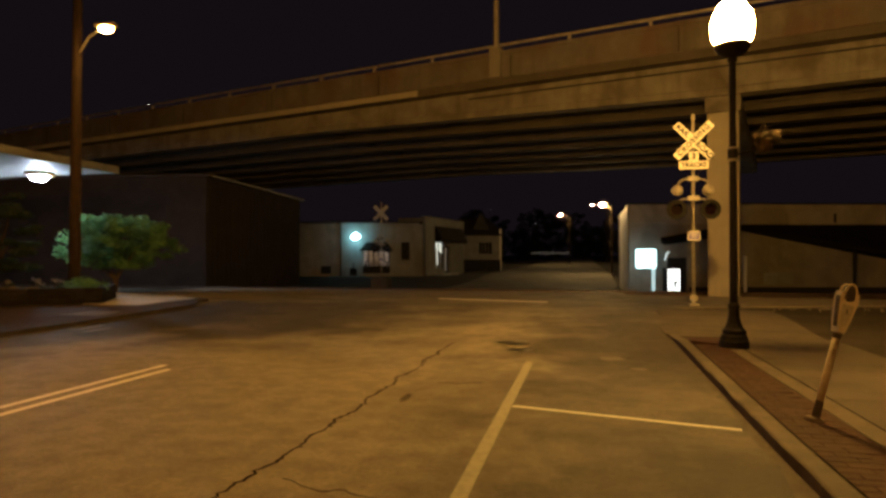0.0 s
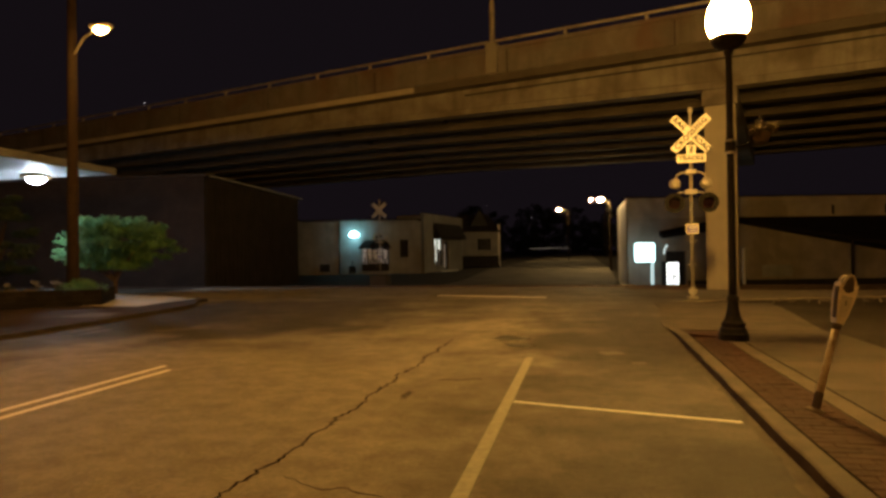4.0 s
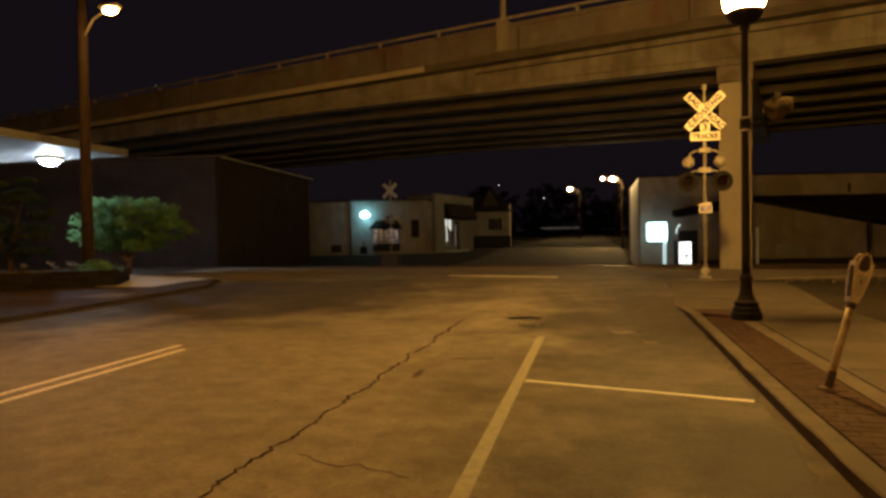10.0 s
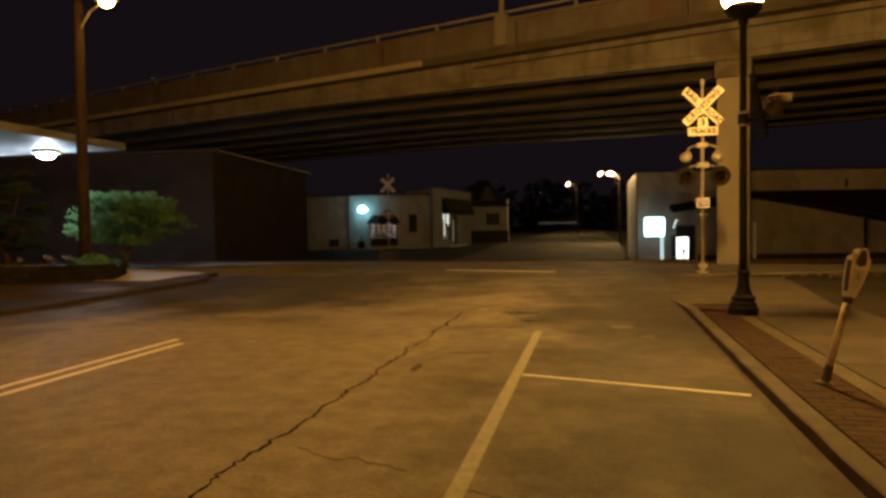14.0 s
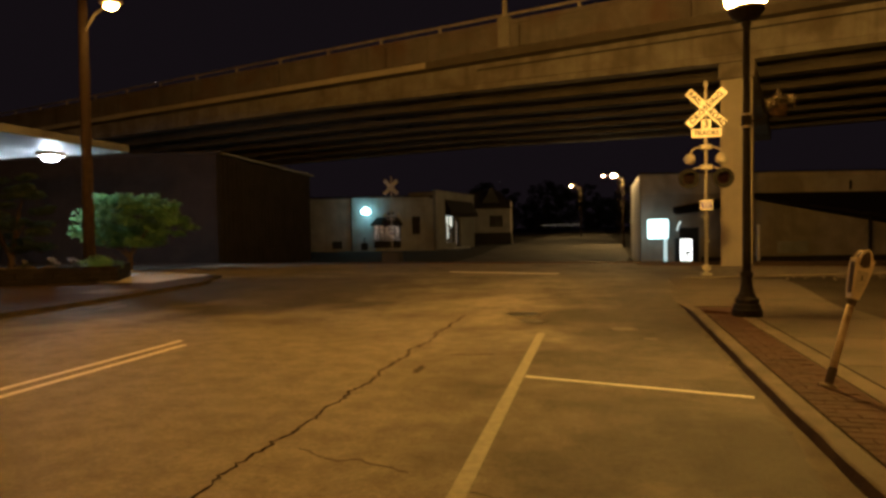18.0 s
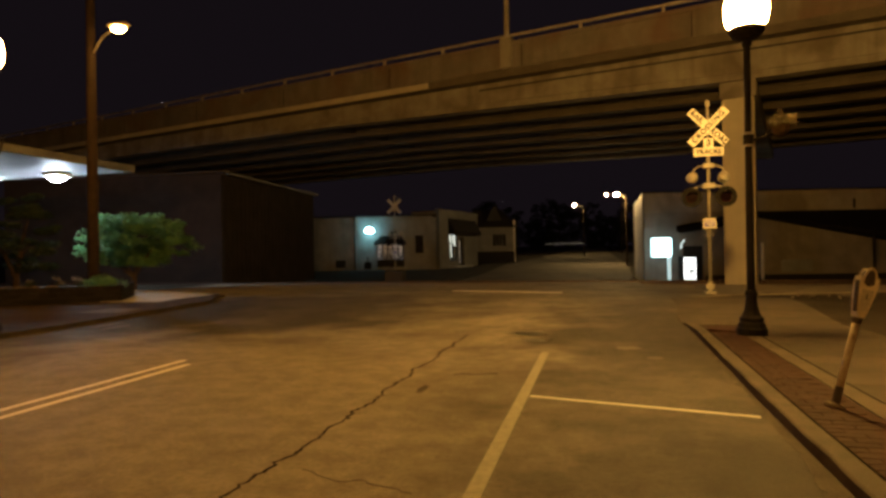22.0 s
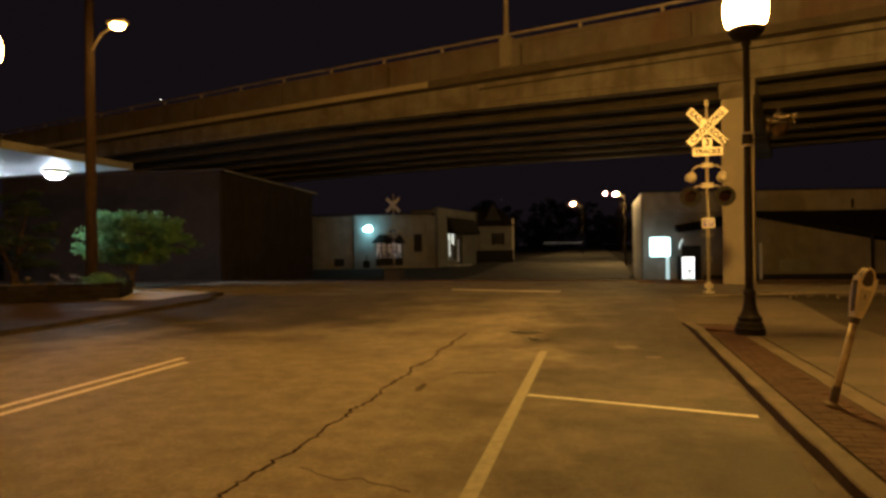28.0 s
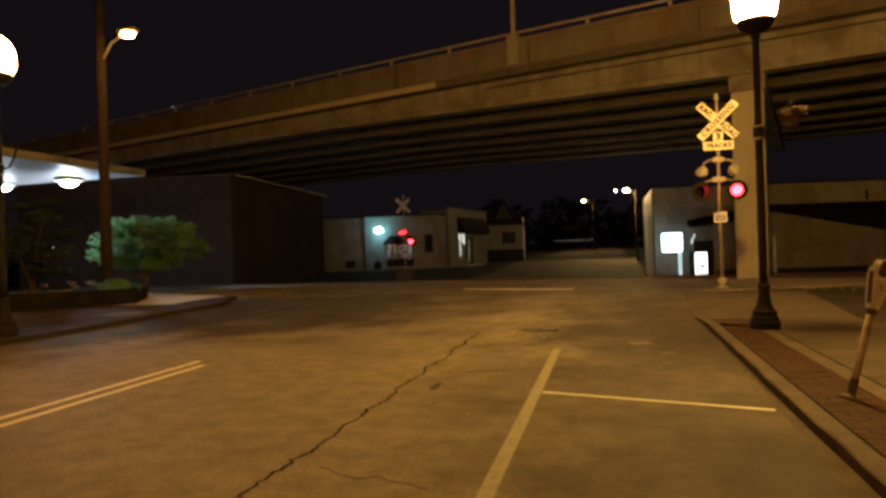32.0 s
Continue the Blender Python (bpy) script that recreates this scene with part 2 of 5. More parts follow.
BLACK_IRON = mat("black_painted_iron", (0.007, 0.0065, 0.006), (0.012, 0.01, 0.009), rough=0.6, scale=10, fine=90, bump=0.08, spec=0.12)
MAST_ALU = mat("aluminium_mast", (0.279, 0.263, 0.233), (0.193, 0.183, 0.162), rough=0.55, metal=0.3, scale=5, fine=60, bump=0.05)
SIGN_WHITE = mat("white_sign_sheeting", (0.624, 0.616, 0.562), (0.53, 0.515, 0.452), rough=0.45, scale=5, fine=80, bump=0.03)
SIGN_BLACK = mat("black_lettering", (0.018, 0.0156, 0.0132), (0.03, 0.027, 0.021), rough=0.6, scale=20, fine=100, bump=0)
SIGN_BACK = mat("bare_sign_back", (0.3, 0.3, 0.29), (0.22, 0.22, 0.21), rough=0.6, scale=4, fine=60, bump=0.03, metal=0.2)
SIGN_BLUE = mat("blue_plate", (0.09, 0.08, 0.4), (0.07, 0.06, 0.3), rough=0.5, scale=9, fine=80, bump=0)
SIGNAL_BLACK = mat("black_signal_housing", (0.0096, 0.0096, 0.0096), (0.0144, 0.0144, 0.012), rough=0.9, scale=8, fine=60, bump=0.05, spec=0.1)
LENS_DARK = mat("unlit_red_lens", (0.007, 0.0025, 0.0025), (0.0045, 0.002, 0.002), rough=0.12, scale=30, fine=90, bump=0.0, spec=0.2)
LENS_LIT = glow("lit_red_lens", (1.0, 0.012, 0.02), 42, (0.3, 0.02, 0.02))
METER_GREY = mat("meter_grey_enamel", (0.392, 0.35, 0.28), (0.28, 0.252, 0.196), rough=0.4, scale=9, fine=70, bump=0.06, metal=0.2)
METER_DARK = mat("meter_dark_face", (0.025, 0.02, 0.017), (0.04, 0.032, 0.026), rough=0.75, scale=9, fine=60, bump=0.05, spec=0.2)
METER_POLE = mat("rusted_pipe", (0.28, 0.252, 0.196), (0.14, 0.098, 0.063), rough=0.6, scale=7, fine=50, bump=0.2, metal=0.3)
WOOD_POLE = mat("creosoted_wood", (0.028, 0.02, 0.016), (0.018, 0.013, 0.01), rough=0.9, scale=6, fine=40, bump=0.5, spec=0.08)
BARK = mat("bark", (0.08, 0.06, 0.04), (0.05, 0.035, 0.025), rough=0.95, scale=10, fine=60, bump=0.6, spec=0.08)
STUCCO_WHITE = mat("white_painted_masonry", (0.28, 0.3, 0.305), (0.215, 0.23, 0.235), rough=0.85, scale=1.0, fine=20, bump=0.25, stain=(0.165, 0.165, 0.158), stain_scale=0.35)
STUCCO_TAN = mat("tan_masonry", (0.278, 0.255, 0.224), (0.216, 0.193, 0.17), rough=0.9, scale=0.9, fine=18, bump=0.25, stain=(0.155, 0.139, 0.116), stain_scale=0.4)
TRIM_WHITE = mat("white_trim_paint", (0.8, 0.79, 0.76), (0.7, 0.69, 0.66), rough=0.6, scale=2, fine=30, bump=0.05)
STUCCO_PALE = mat("pale_masonry", (0.35, 0.322, 0.28), (0.28, 0.259, 0.224), rough=0.9, scale=0.9, fine=18, bump=0.25, stain=(0.182, 0.161, 0.14), stain_scale=0.4)
SHOP_GREY = mat("grey_painted_masonry", (0.143, 0.143, 0.14), (0.104, 0.104, 0.101), rough=0.9, scale=1.0, fine=20, bump=0.25, stain=(0.0845, 0.0845, 0.078), stain_scale=0.35)
HOUSE_GREY = mat("weathered_clapboard", (0.24, 0.24, 0.236), (0.176, 0.176, 0.172), rough=0.9, scale=1.0, fine=20, bump=0.25)
# Much darker grey than the house walls.
GABLE_GREY = mat("dark_grey_board", (0.054, 0.054, 0.051), (0.036, 0.036, 0.0348), rough=0.9, scale=1.0, fine=20, bump=0.25)
BLACK_CLAD = mat("black_cladding", (0.0288, 0.0224, 0.0208), (0.0192, 0.0152, 0.0144), rough=0.9, scale=1.2, fine=20, bump=0.1, spec=0.1)
DARK_METAL = mat("dark_sheet_metal", (0.026, 0.024, 0.023), (0.016, 0.015, 0.014), rough=0.7, scale=1.2, fine=20, bump=0.1, spec=0.08)
AWNING = mat("dark_awning_cloth", (0.014, 0.011, 0.011), (0.009, 0.008, 0.008), rough=0.9, scale=3, fine=40, bump=0.1, spec=0.08)
SHINGLE = mat("dark_shingles", (0.05, 0.042, 0.04), (0.03, 0.026, 0.025), rough=0.95, scale=3, fine=30, bump=0.3, spec=0.08)
CANOPY_GREY = mat("grey_canopy_metal", (0.1, 0.1, 0.1), (0.07, 0.07, 0.07), rough=0.6, scale=1.5, fine=30, bump=0.05)
CANOPY_WHITE = mat("white_canopy_metal", (0.75, 0.76, 0.78), (0.65, 0.66, 0.68), rough=0.5, scale=1.5, fine=30, bump=0.05)
SOFFIT = mat("pale_soffit_metal", (0.42, 0.42, 0.43), (0.33, 0.33, 0.34), rough=0.6, scale=1.5, fine=30, bump=0.05)
STONE_DARK = mat("dark_block", (0.012, 0.0105, 0.0115), (0.008, 0.007, 0.008), rough=0.9, scale=4, fine=40, bump=0.5, vary=0.25, spec=0.08)
TRIM_DARK = mat("dark_trim", (0.03, 0.028, 0.027), (0.02, 0.018, 0.018), rough=0.7, scale=5, fine=50, bump=0.05, spec=0.08)
GRAVEL = mat("gravel_stone", (0.104, 0.088, 0.076), (0.056, 0.048, 0.04), rough=0.9, scale=12, fine=80, bump=0.3, vary=0.3)
RUST_RAIL = mat("railhead_steel", (0.07, 0.05, 0.04), (0.045, 0.03, 0.0225), rough=0.45, metal=0.7, scale=5, fine=60, bump=0.1)

streaked(BRIDGE_CONC, (0.06, 0.05, 0.04), 0.75, 1.5)
streaked(PARAPET_CONC, (0.05, 0.042, 0.036), 0.75, 1.7)
streaked(PIER_CONC, (0.2, 0.18, 0.14), 0.5, 2.5)
streaked(STUCCO_WHITE, (0.16, 0.15, 0.14), 0.5, 1.2)
streaked(STUCCO_TAN, (0.14, 0.12, 0.1), 0.5, 1.2)
streaked(STUCCO_PALE, (0.18, 0.155, 0.13), 0.5, 1.2)
streaked(SHOP_GREY, (0.1, 0.1, 0.095), 0.5, 1.2)


def leaf_mat(name, c1, c2):
    """A thin leaf: half of the light passes through it."""
    m = mat(name, c1, c2, rough=0.6, scale=3, fine=30, bump=0, spec=0.3)
    nt = m.node_tree
    N, L = nt.nodes, nt.links
    b = N["Principled BSDF"]
    tr = N.new("ShaderNodeBsdfTranslucent")
    L.new(b.inputs["Base Color"].links[0].from_socket, tr.inputs["Color"])
    mx = N.new("ShaderNodeMixShader")
    mx.inputs["Fac"].default_value = 0.45
    L.new(b.outputs["BSDF"], mx.inputs[1])
    L.new(tr.outputs["BSDF"], mx.inputs[2])
    L.new(mx.outputs["Shader"], N["Material Output"].inputs["Surface"])
    return m


LEAF = leaf_mat("green_leaf", (0.119, 0.246, 0.106), (0.068, 0.162, 0.0638))
LEAF_DARK = leaf_mat("dark_leaf", (0.0231, 0.0385, 0.0193), (0.0154, 0.0246, 0.0139))
LEAF_FAR = leaf_mat("dull_far_leaf", (0.06, 0.07, 0.04), (0.04, 0.045, 0.027))
PETAL = leaf_mat("white_petal", (0.35, 0.35, 0.36), (0.275, 0.275, 0.29))
DRY_LEAF = leaf_mat("dry_leaf", (0.066, 0.054, 0.036), (0.042, 0.033, 0.021))
# Kerb and pavement across the street: darker concrete than the right side.
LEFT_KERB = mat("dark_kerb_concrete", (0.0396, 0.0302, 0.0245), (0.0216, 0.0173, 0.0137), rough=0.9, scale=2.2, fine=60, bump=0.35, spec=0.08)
LEFT_PAVE = mat("dark_pavement_concrete", (0.0429, 0.0304, 0.0242), (0.0265, 0.0187, 0.0148), rough=0.9, scale=1.6, fine=60, bump=0.3, spec=0.08)
# Driveway colour raised to stand in for more canopy light.
DRIVE = mat("pale_drive_concrete", (0.36, 0.35, 0.34), (0.26, 0.255, 0.245), rough=0.85, scale=1.6, fine=60, bump=0.3)
GLOBE = glow("amber_globe", AMBER, LAMP_POWER)
RED_AMBER = (1.0, 0.415, 0.058)
GLOBE_DIM = glow("dim_amber_globe", RED_AMBER, 280)
GLOBE_HALF = glow("half_bright_amber_globe", RED_AMBER, 850)
GLOBE_BACK = glow("reddish_amber_globe", RED_AMBER, 1100)
COBRA = glow("amber_cobra_lens", AMBER, 220)
FAR_LAMP = glow("far_street_lamp_lens", (1.0, 0.64, 0.24), 4800)
CANOPY_LIGHT = glow("cool_canopy_light", (0.74, 0.88, 1.0), 400)
WALL_LIGHT = glow("cool_wall_light", (0.38, 0.92, 1.0), 22)
SIGN_LIGHT = glow("cool_sign_face", (0.6, 0.97, 1.0), 3.0)
POST_LIGHT = glow("lit_sign_post", (0.6, 0.95, 1.0), 0.75)
VEND_LIGHT = glow("lit_machine_front", (0.95, 1.0, 0.98), 2.2)
SHOP_LIGHT = glow("lit_shop_interior", (0.9, 1.0, 0.9), 0.75)
BAY_DIM = glow("dim_bay_pane", (0.95, 0.95, 0.95), 0.035)
BAY_LIGHT = glow("lit_bay_pane", (0.95, 0.95, 0.95), 0.12)
SPARK = glow("tiny_far_light", (1.0, 0.95, 0.85), 9)
FAR_STRIP = glow("far_lit_strip", (1.0, 0.88, 0.68), 0.12)


# ---- building helpers ----
def part(name, bm, material, parent=None, label="", smooth=False):
    """Links a bmesh as one mesh object under a thing or a part."""
    me = bpy.data.meshes.new(name)
    bmesh.ops.recalc_face_normals(bm, faces=bm.faces)
    bm.to_mesh(me)
    bm.free()
    for mm in (material if isinstance(material, (list, tuple)) else [material]):
        me.materials.append(mm)
    if smooth:
        me.polygons.foreach_set("use_smooth", [True] * len(me.polygons))
    ob = new(name, me)
    if parent:
        ob.parent = parent
    if label:
        ob["label"] = label
    return ob


def thing(name, label, category, x, y, z, rz=0.0, group="", kind=""):
    e = new(name)
    e.empty_display_size = 0.2
    e.matrix_basis = pose(x, y, z, 0, 0, rz)
    return tagged(e, label, category, group, kind)


def box(bm, x0, x1, y0, y1, z0, z1, bevel=0.0, seg=1):
    vs = bmesh.ops.create_cube(bm, size=1.0)["verts"]
    bmesh.ops.transform(bm, matrix=Matrix.Translation(((x0 + x1) / 2, (y0 + y1) / 2, (z0 + z1) / 2)) @ Matrix.Diagonal((abs(x1 - x0), abs(y1 - y0), abs(z1 - z0), 1)), verts=vs)
    if bevel:
        edges = list({e for v in vs for e in v.link_edges})
        bmesh.ops.bevel(bm, geom=edges, offset=bevel, segments=seg, affect="EDGES")
    return bm


def boxed(*a, **k):
    return box(bmesh.new(), *a, **k)


def cyl(bm, p0, p1, r0, r1=None, seg=12, caps=True):
    p0, p1 = Vector(p0), Vector(p1)
    d = p1 - p0
    m = Matrix.Translation((p0 + p1) / 2) @ d.to_track_quat("Z", "Y").to_matrix().to_4x4()
    bmesh.ops.create_cone(bm, cap_ends=caps, segments=seg, radius1=r0, radius2=r0 if r1 is None else r1, depth=d.length, matrix=m)
    return bm


def tube(*a, **k):
    return cyl(bmesh.new(), *a, **k)


def lathe(profile, seg=16, bm=None, at=(0, 0, 0)):
    """A solid of revolution about z from (radius, height) pairs."""
    bm = bm or bmesh.new()
    rings = []
    for r, z in profile:
        rings.append([bm.verts.new((at[0] + r * math.cos(2 * math.pi * i / seg), at[1] + r * math.sin(2 * math.pi * i / seg), at[2] + z)) for i in range(seg)])
    for a, b in zip(rings, rings[1:]):
        for i in range(seg):
            bm.faces.new((a[i], a[(i + 1) % seg], b[(i + 1) % seg], b[i]))
    bm.faces.new(rings[0][::-1])
    bm.faces.new(rings[-1])
    return bm


def bent(points, r, seg=8, bm=None):
    """A bent tube through points."""
    bm = bm or bmesh.new()
    for a, b in zip(points, points[1:]):
        cyl(bm, a, b, r, r, seg)
    for p in points[1:-1]:
        bmesh.ops.create_uvsphere(bm, u_segments=seg, v_segments=6, radius=r, matrix=Matrix.Translation(p))
    return bm


def prism(pts, z0, z1):
    """An upright prism over a plan polygon."""
    bm = bmesh.new()
    lo = [bm.verts.new((x, y, z0)) for x, y in pts]
    hi = [bm.verts.new((x, y, z1)) for x, y in pts]
    n = len(pts)
    for i in range(n):
        bm.faces.new((lo[i], lo[(i + 1) % n], hi[(i + 1) % n], hi[i]))
    bm.faces.new(lo[::-1])
    bm.faces.new(hi)
    return bm


def slab_of(outline, half, bevel=0.0):
    """A plate in the xz plane, half its thickness to either side."""
    bm = bmesh.new()
    fr = [bm.verts.new((x, -half, z)) for x, z in outline]
    bk = [bm.verts.new((x, half, z)) for x, z in outline]
    n = len(outline)
    for i in range(n):
        bm.faces.new((fr[i], fr[(i + 1) % n], bk[(i + 1) % n], bk[i]))
    bm.faces.new(fr)
    bm.faces.new(bk[::-1])
    if bevel:
        bmesh.ops.bevel(bm, geom=[q for q in bm.edges if abs(q.verts[0].co.y - q.verts[1].co.y) < 1e-4], offset=bevel, segments=2, affect="EDGES")
    return bm


def wall_panel(length, z0, z1, thick, openings=()):
    """A wall along +x, its face at y = 0 and its back at y = thick, with openings (x0, x1, z0, z1) through it."""
    bm = bmesh.new()
    xs = sorted({0.0, length, *[o[0] for o in openings], *[o[1] for o in openings]})
    for a, b in zip(xs, xs[1:]):
        cut = sorted((o[2], o[3]) for o in openings if o[0] <= a + 1e-6 and o[1] >= b - 1e-6)
        z = z0
        for c0, c1 in cut:
            if c0 > z + 1e-4:
                box(bm, a, b, 0, thick, z, c0)
            z = c1
        if z < z1 - 1e-4:
            box(bm, a, b, 0, thick, z, z1)
    bmesh.ops.remove_doubles(bm, verts=bm.verts, dist=1e-4)
    return bm


def lettering(name, text, size, material, parent, m, label="", spread=1.0):
    cu = bpy.data.curves.new(name, "FONT")
    cu.body, cu.size, cu.align_x, cu.align_y, cu.extrude = text, size, "CENTER", "CENTER", 0.002
    cu.offset = size * 0.04
    cu.space_character = spread
    tmp = bpy.data.objects.new(name, cu)
    me = bpy.data.meshes.new_from_object(tmp)
    bpy.data.objects.remove(tmp)
    me.materials.append(material)
    ob = new(name, me)
    ob.parent = parent
    ob.matrix_basis = m
    if label:
        ob["label"] = label
    return ob


PROFILE = [(-80, 0.0), (8, 0.0), (15, 0.08), (21.5, 0.09), (30, -0.42), (38, -0.58), (55, -0.42), (82, -0.36), (130, 0.15), (200, 0.9), (320, 2.0), (700, 3.0)]


def level(y):
    """Height of the ground along the street: it humps at the crossing, dips, then climbs."""
    for (y0, z0), (y1, z1) in zip(PROFILE, PROFILE[1:]):
        if y <= y1:
            f = min(max((y - y0) / (y1 - y0), 0), 1)
            return z0 + (z1 - z0) * f * f * (3 - 2 * f)
    return PROFILE[-1][1]


def steps(y0, y1, d=1.0):
    n = max(2, int((y1 - y0) / d))
    return [y0 + (y1 - y0) * i / n for i in range(n + 1)]


def strip(left, right, ys, up, depth=0.3):
    """A slab that follows the ground; left and right give its edges at each y."""
    bm = bmesh.new()
    rows = []
    for y in ys:
        z = level(y) + (up(y) if callable(up) else up)
        a, b = left(y), right(y)
        rows.append([bm.verts.new(p) for p in ((a, y, z), (b, y, z), (b, y, z - depth), (a, y, z - depth))])
    for p, q in zip(rows, rows[1:]):
        for i in range(4):
            j = (i + 1) % 4
            bm.faces.new((p[i], p[j], q[j], q[i]))
    bm.faces.new(rows[0])
    bm.faces.new(rows[-1][::-1])
    return bm


def ease(y, y0, y1):
    f = min(max((y - y0) / (y1 - y0), 0), 1)
    return f * f * (3 - 2 * f)


# ---- ground and street ----
def make_ground():
    bm = bmesh.new()
    ys = steps(-80, 120, 1.5) + steps(121, 700, 12)
    xs = [-700, -300, -120, -60, -30, -15, -6, 0, 1, 1.5, 2, 2.5, 3, 6, 15, 30, 60, 120, 300, 700]
    dip = lambda x, y: 0.5 * ease(x, 1, 3) * ease(y, 20.2, 27) * (1 - ease(y, 47, 60))
    g = [[bm.verts.new((x, y, level(y) - 0.03 - dip(x, y))) for x in xs] for y in ys]
    for a, b in zip(g, g[1:]):
        for i in range(len(xs) - 1):
            bm.faces.new((a[i], a[i + 1], b[i + 1], b[i]))
    tagged(part("ground", bm, DIRT), "dark packed dirt and ballast ground", "ground", kind="structure")


def road_left(y):
    return -9.2 - 0.9 * ease(y, 13.2, 15.5) - 2.2 * min(max(y - 15.5, 0), 2.1)


def road_right(y):
    return 1.232 + 0.085 * ease(y, 3.5, 10) + 0.3 * ease(y, 11, 14.6) + 9 * ease(y, 15.2, 19.5) - 9.3 * ease(y, 20.0, 20.9)


def pave_up(y):
    """The pavement's height over the road: it ramps down to the crossing."""
    return 0.081 - 0.064 * ease(y, 9.5, 10.8)


def pave_right(y):
    """The pavement's far edge, which spreads towards the crossing."""
    return 3.55 + 0.5 * ease(y, 9.5, 15.4)


def edge_in(y):
    """The inner edge of the paver strip."""
    return 1.885


def make_street():
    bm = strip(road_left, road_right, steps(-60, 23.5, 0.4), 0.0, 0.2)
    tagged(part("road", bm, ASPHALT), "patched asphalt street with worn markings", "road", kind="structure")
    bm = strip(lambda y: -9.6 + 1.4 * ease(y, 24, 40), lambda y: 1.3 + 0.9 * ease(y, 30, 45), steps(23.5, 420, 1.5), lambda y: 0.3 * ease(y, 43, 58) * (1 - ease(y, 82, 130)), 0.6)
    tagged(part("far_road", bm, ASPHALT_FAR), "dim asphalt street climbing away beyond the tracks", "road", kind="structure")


def marking(name, label, x0, x1, y0, y1, material, skew=0.0):
    ys = steps(y0, y1, 0.7)
    bm = strip(lambda y: x0 + skew * (y - y0), lambda y: x1 + skew * (y - y0), ys, 0.004, 0.01)
    tagged(part(name, bm, material), label, "road marking", kind="structure")


def make_markings():
    marking("centre_line", "worn double yellow centre line on asphalt", -4.715, -4.645, -30, 6.4, YELLOW_PAINT)
    marking("centre_line", "worn double yellow centre line on asphalt", -4.945, -4.875, -30, 6.65, YELLOW_PAINT)
    marking("parking_line", "wide worn white line along the parking lane", -0.7, -0.608, -30, 7.85, WHITE_PAINT)
    bm = bmesh.new()
    a, b = Vector((-0.595, 5.48, 0.004)), Vector((1.16, 5.09, 0.004))
    d = (b - a).normalized()
    n = Vector((-d.y, d.x, 0)) * 0.024
    lo = [bm.verts.new(p) for p in (a - n, b - n, b + n, a + n)]
    bm.faces.new(lo)
    r = bmesh.ops.extrude_face_region(bm, geom=bm.faces[:])
    bmesh.ops.translate(bm, vec=(0, 0, -0.01), verts=[v for v in r["geom"] if isinstance(v, bmesh.types.BMVert)])
    tagged(part("stall_line", bm, STALL_PAINT), "thin white stall line across the parking lane", "road marking", kind="structure")
    bm = bmesh.new()
    lo = [bm.verts.new(q) for q in ((-4.15, 17.75, level(17.75) + 0.008), (-0.97, 17.0, level(17.0) + 0.008), (-0.97, 17.4, level(17.4) + 0.008), (-4.15, 18.15, level(18.15) + 0.008))]
    bm.faces.new(lo)
    ext = bmesh.ops.extrude_face_region(bm, geom=bm.faces[:])
    bmesh.ops.translate(bm, vec=(0, 0, -0.012), verts=[v for v in ext["geom"] if isinstance(v, bmesh.types.BMVert)])
    tagged(part("stop_line", bm, STOP_PAINT), "worn white stop line before the rails", "road marking", kind="structure")


def crack(name, x, y0, y1, width, seed, wander=0.05, drift=0.0):
    """A ragged crack along the street, uneven in width."""
    rnd = random.Random(seed)
    bm = bmesh.new()
    y, off, prev = y0, 0.0, None
    while y < y1:
        off += rnd.uniform(-wander, wander) - 0.12 * off
        w = width * rnd.uniform(0.35, 1.25)
        c = x + off + rnd.uniform(-0.02, 0.02) + drift * (y - y0)
        z = level(y) + 0.003
        row = [bm.verts.new(p) for p in ((c - w / 2, y, z), (c + w / 2, y, z), (c + w / 2, y, z - 0.02), (c - w / 2, y, z - 0.02))]
        if prev:
            for i in range(4):
                j = (i + 1) % 4
                bm.faces.new((prev[i], prev[j], row[j], row[i]))
        prev = row
        y += rnd.uniform(0.02, 0.06)
    tagged(part(name, bm, CRACK), "ragged dark crack in the asphalt", "crack", kind="structure")


def blot(name, x, y, rx, ry, seed, material=None, n=22, up=0.003):
    rnd = random.Random(seed)
    bm = prism([(x + rx * math.cos(2 * math.pi * i / n) * rnd.uniform(0.55, 1.1), y + ry * math.sin(2 * math.pi * i / n) * rnd.uniform(0.55, 1.1)) for i in range(n)], level(y) - 0.02, level(y) + up)
    tagged(part(name, bm, material or STAIN), "dark oily stain on the asphalt", "stain", kind="structure")


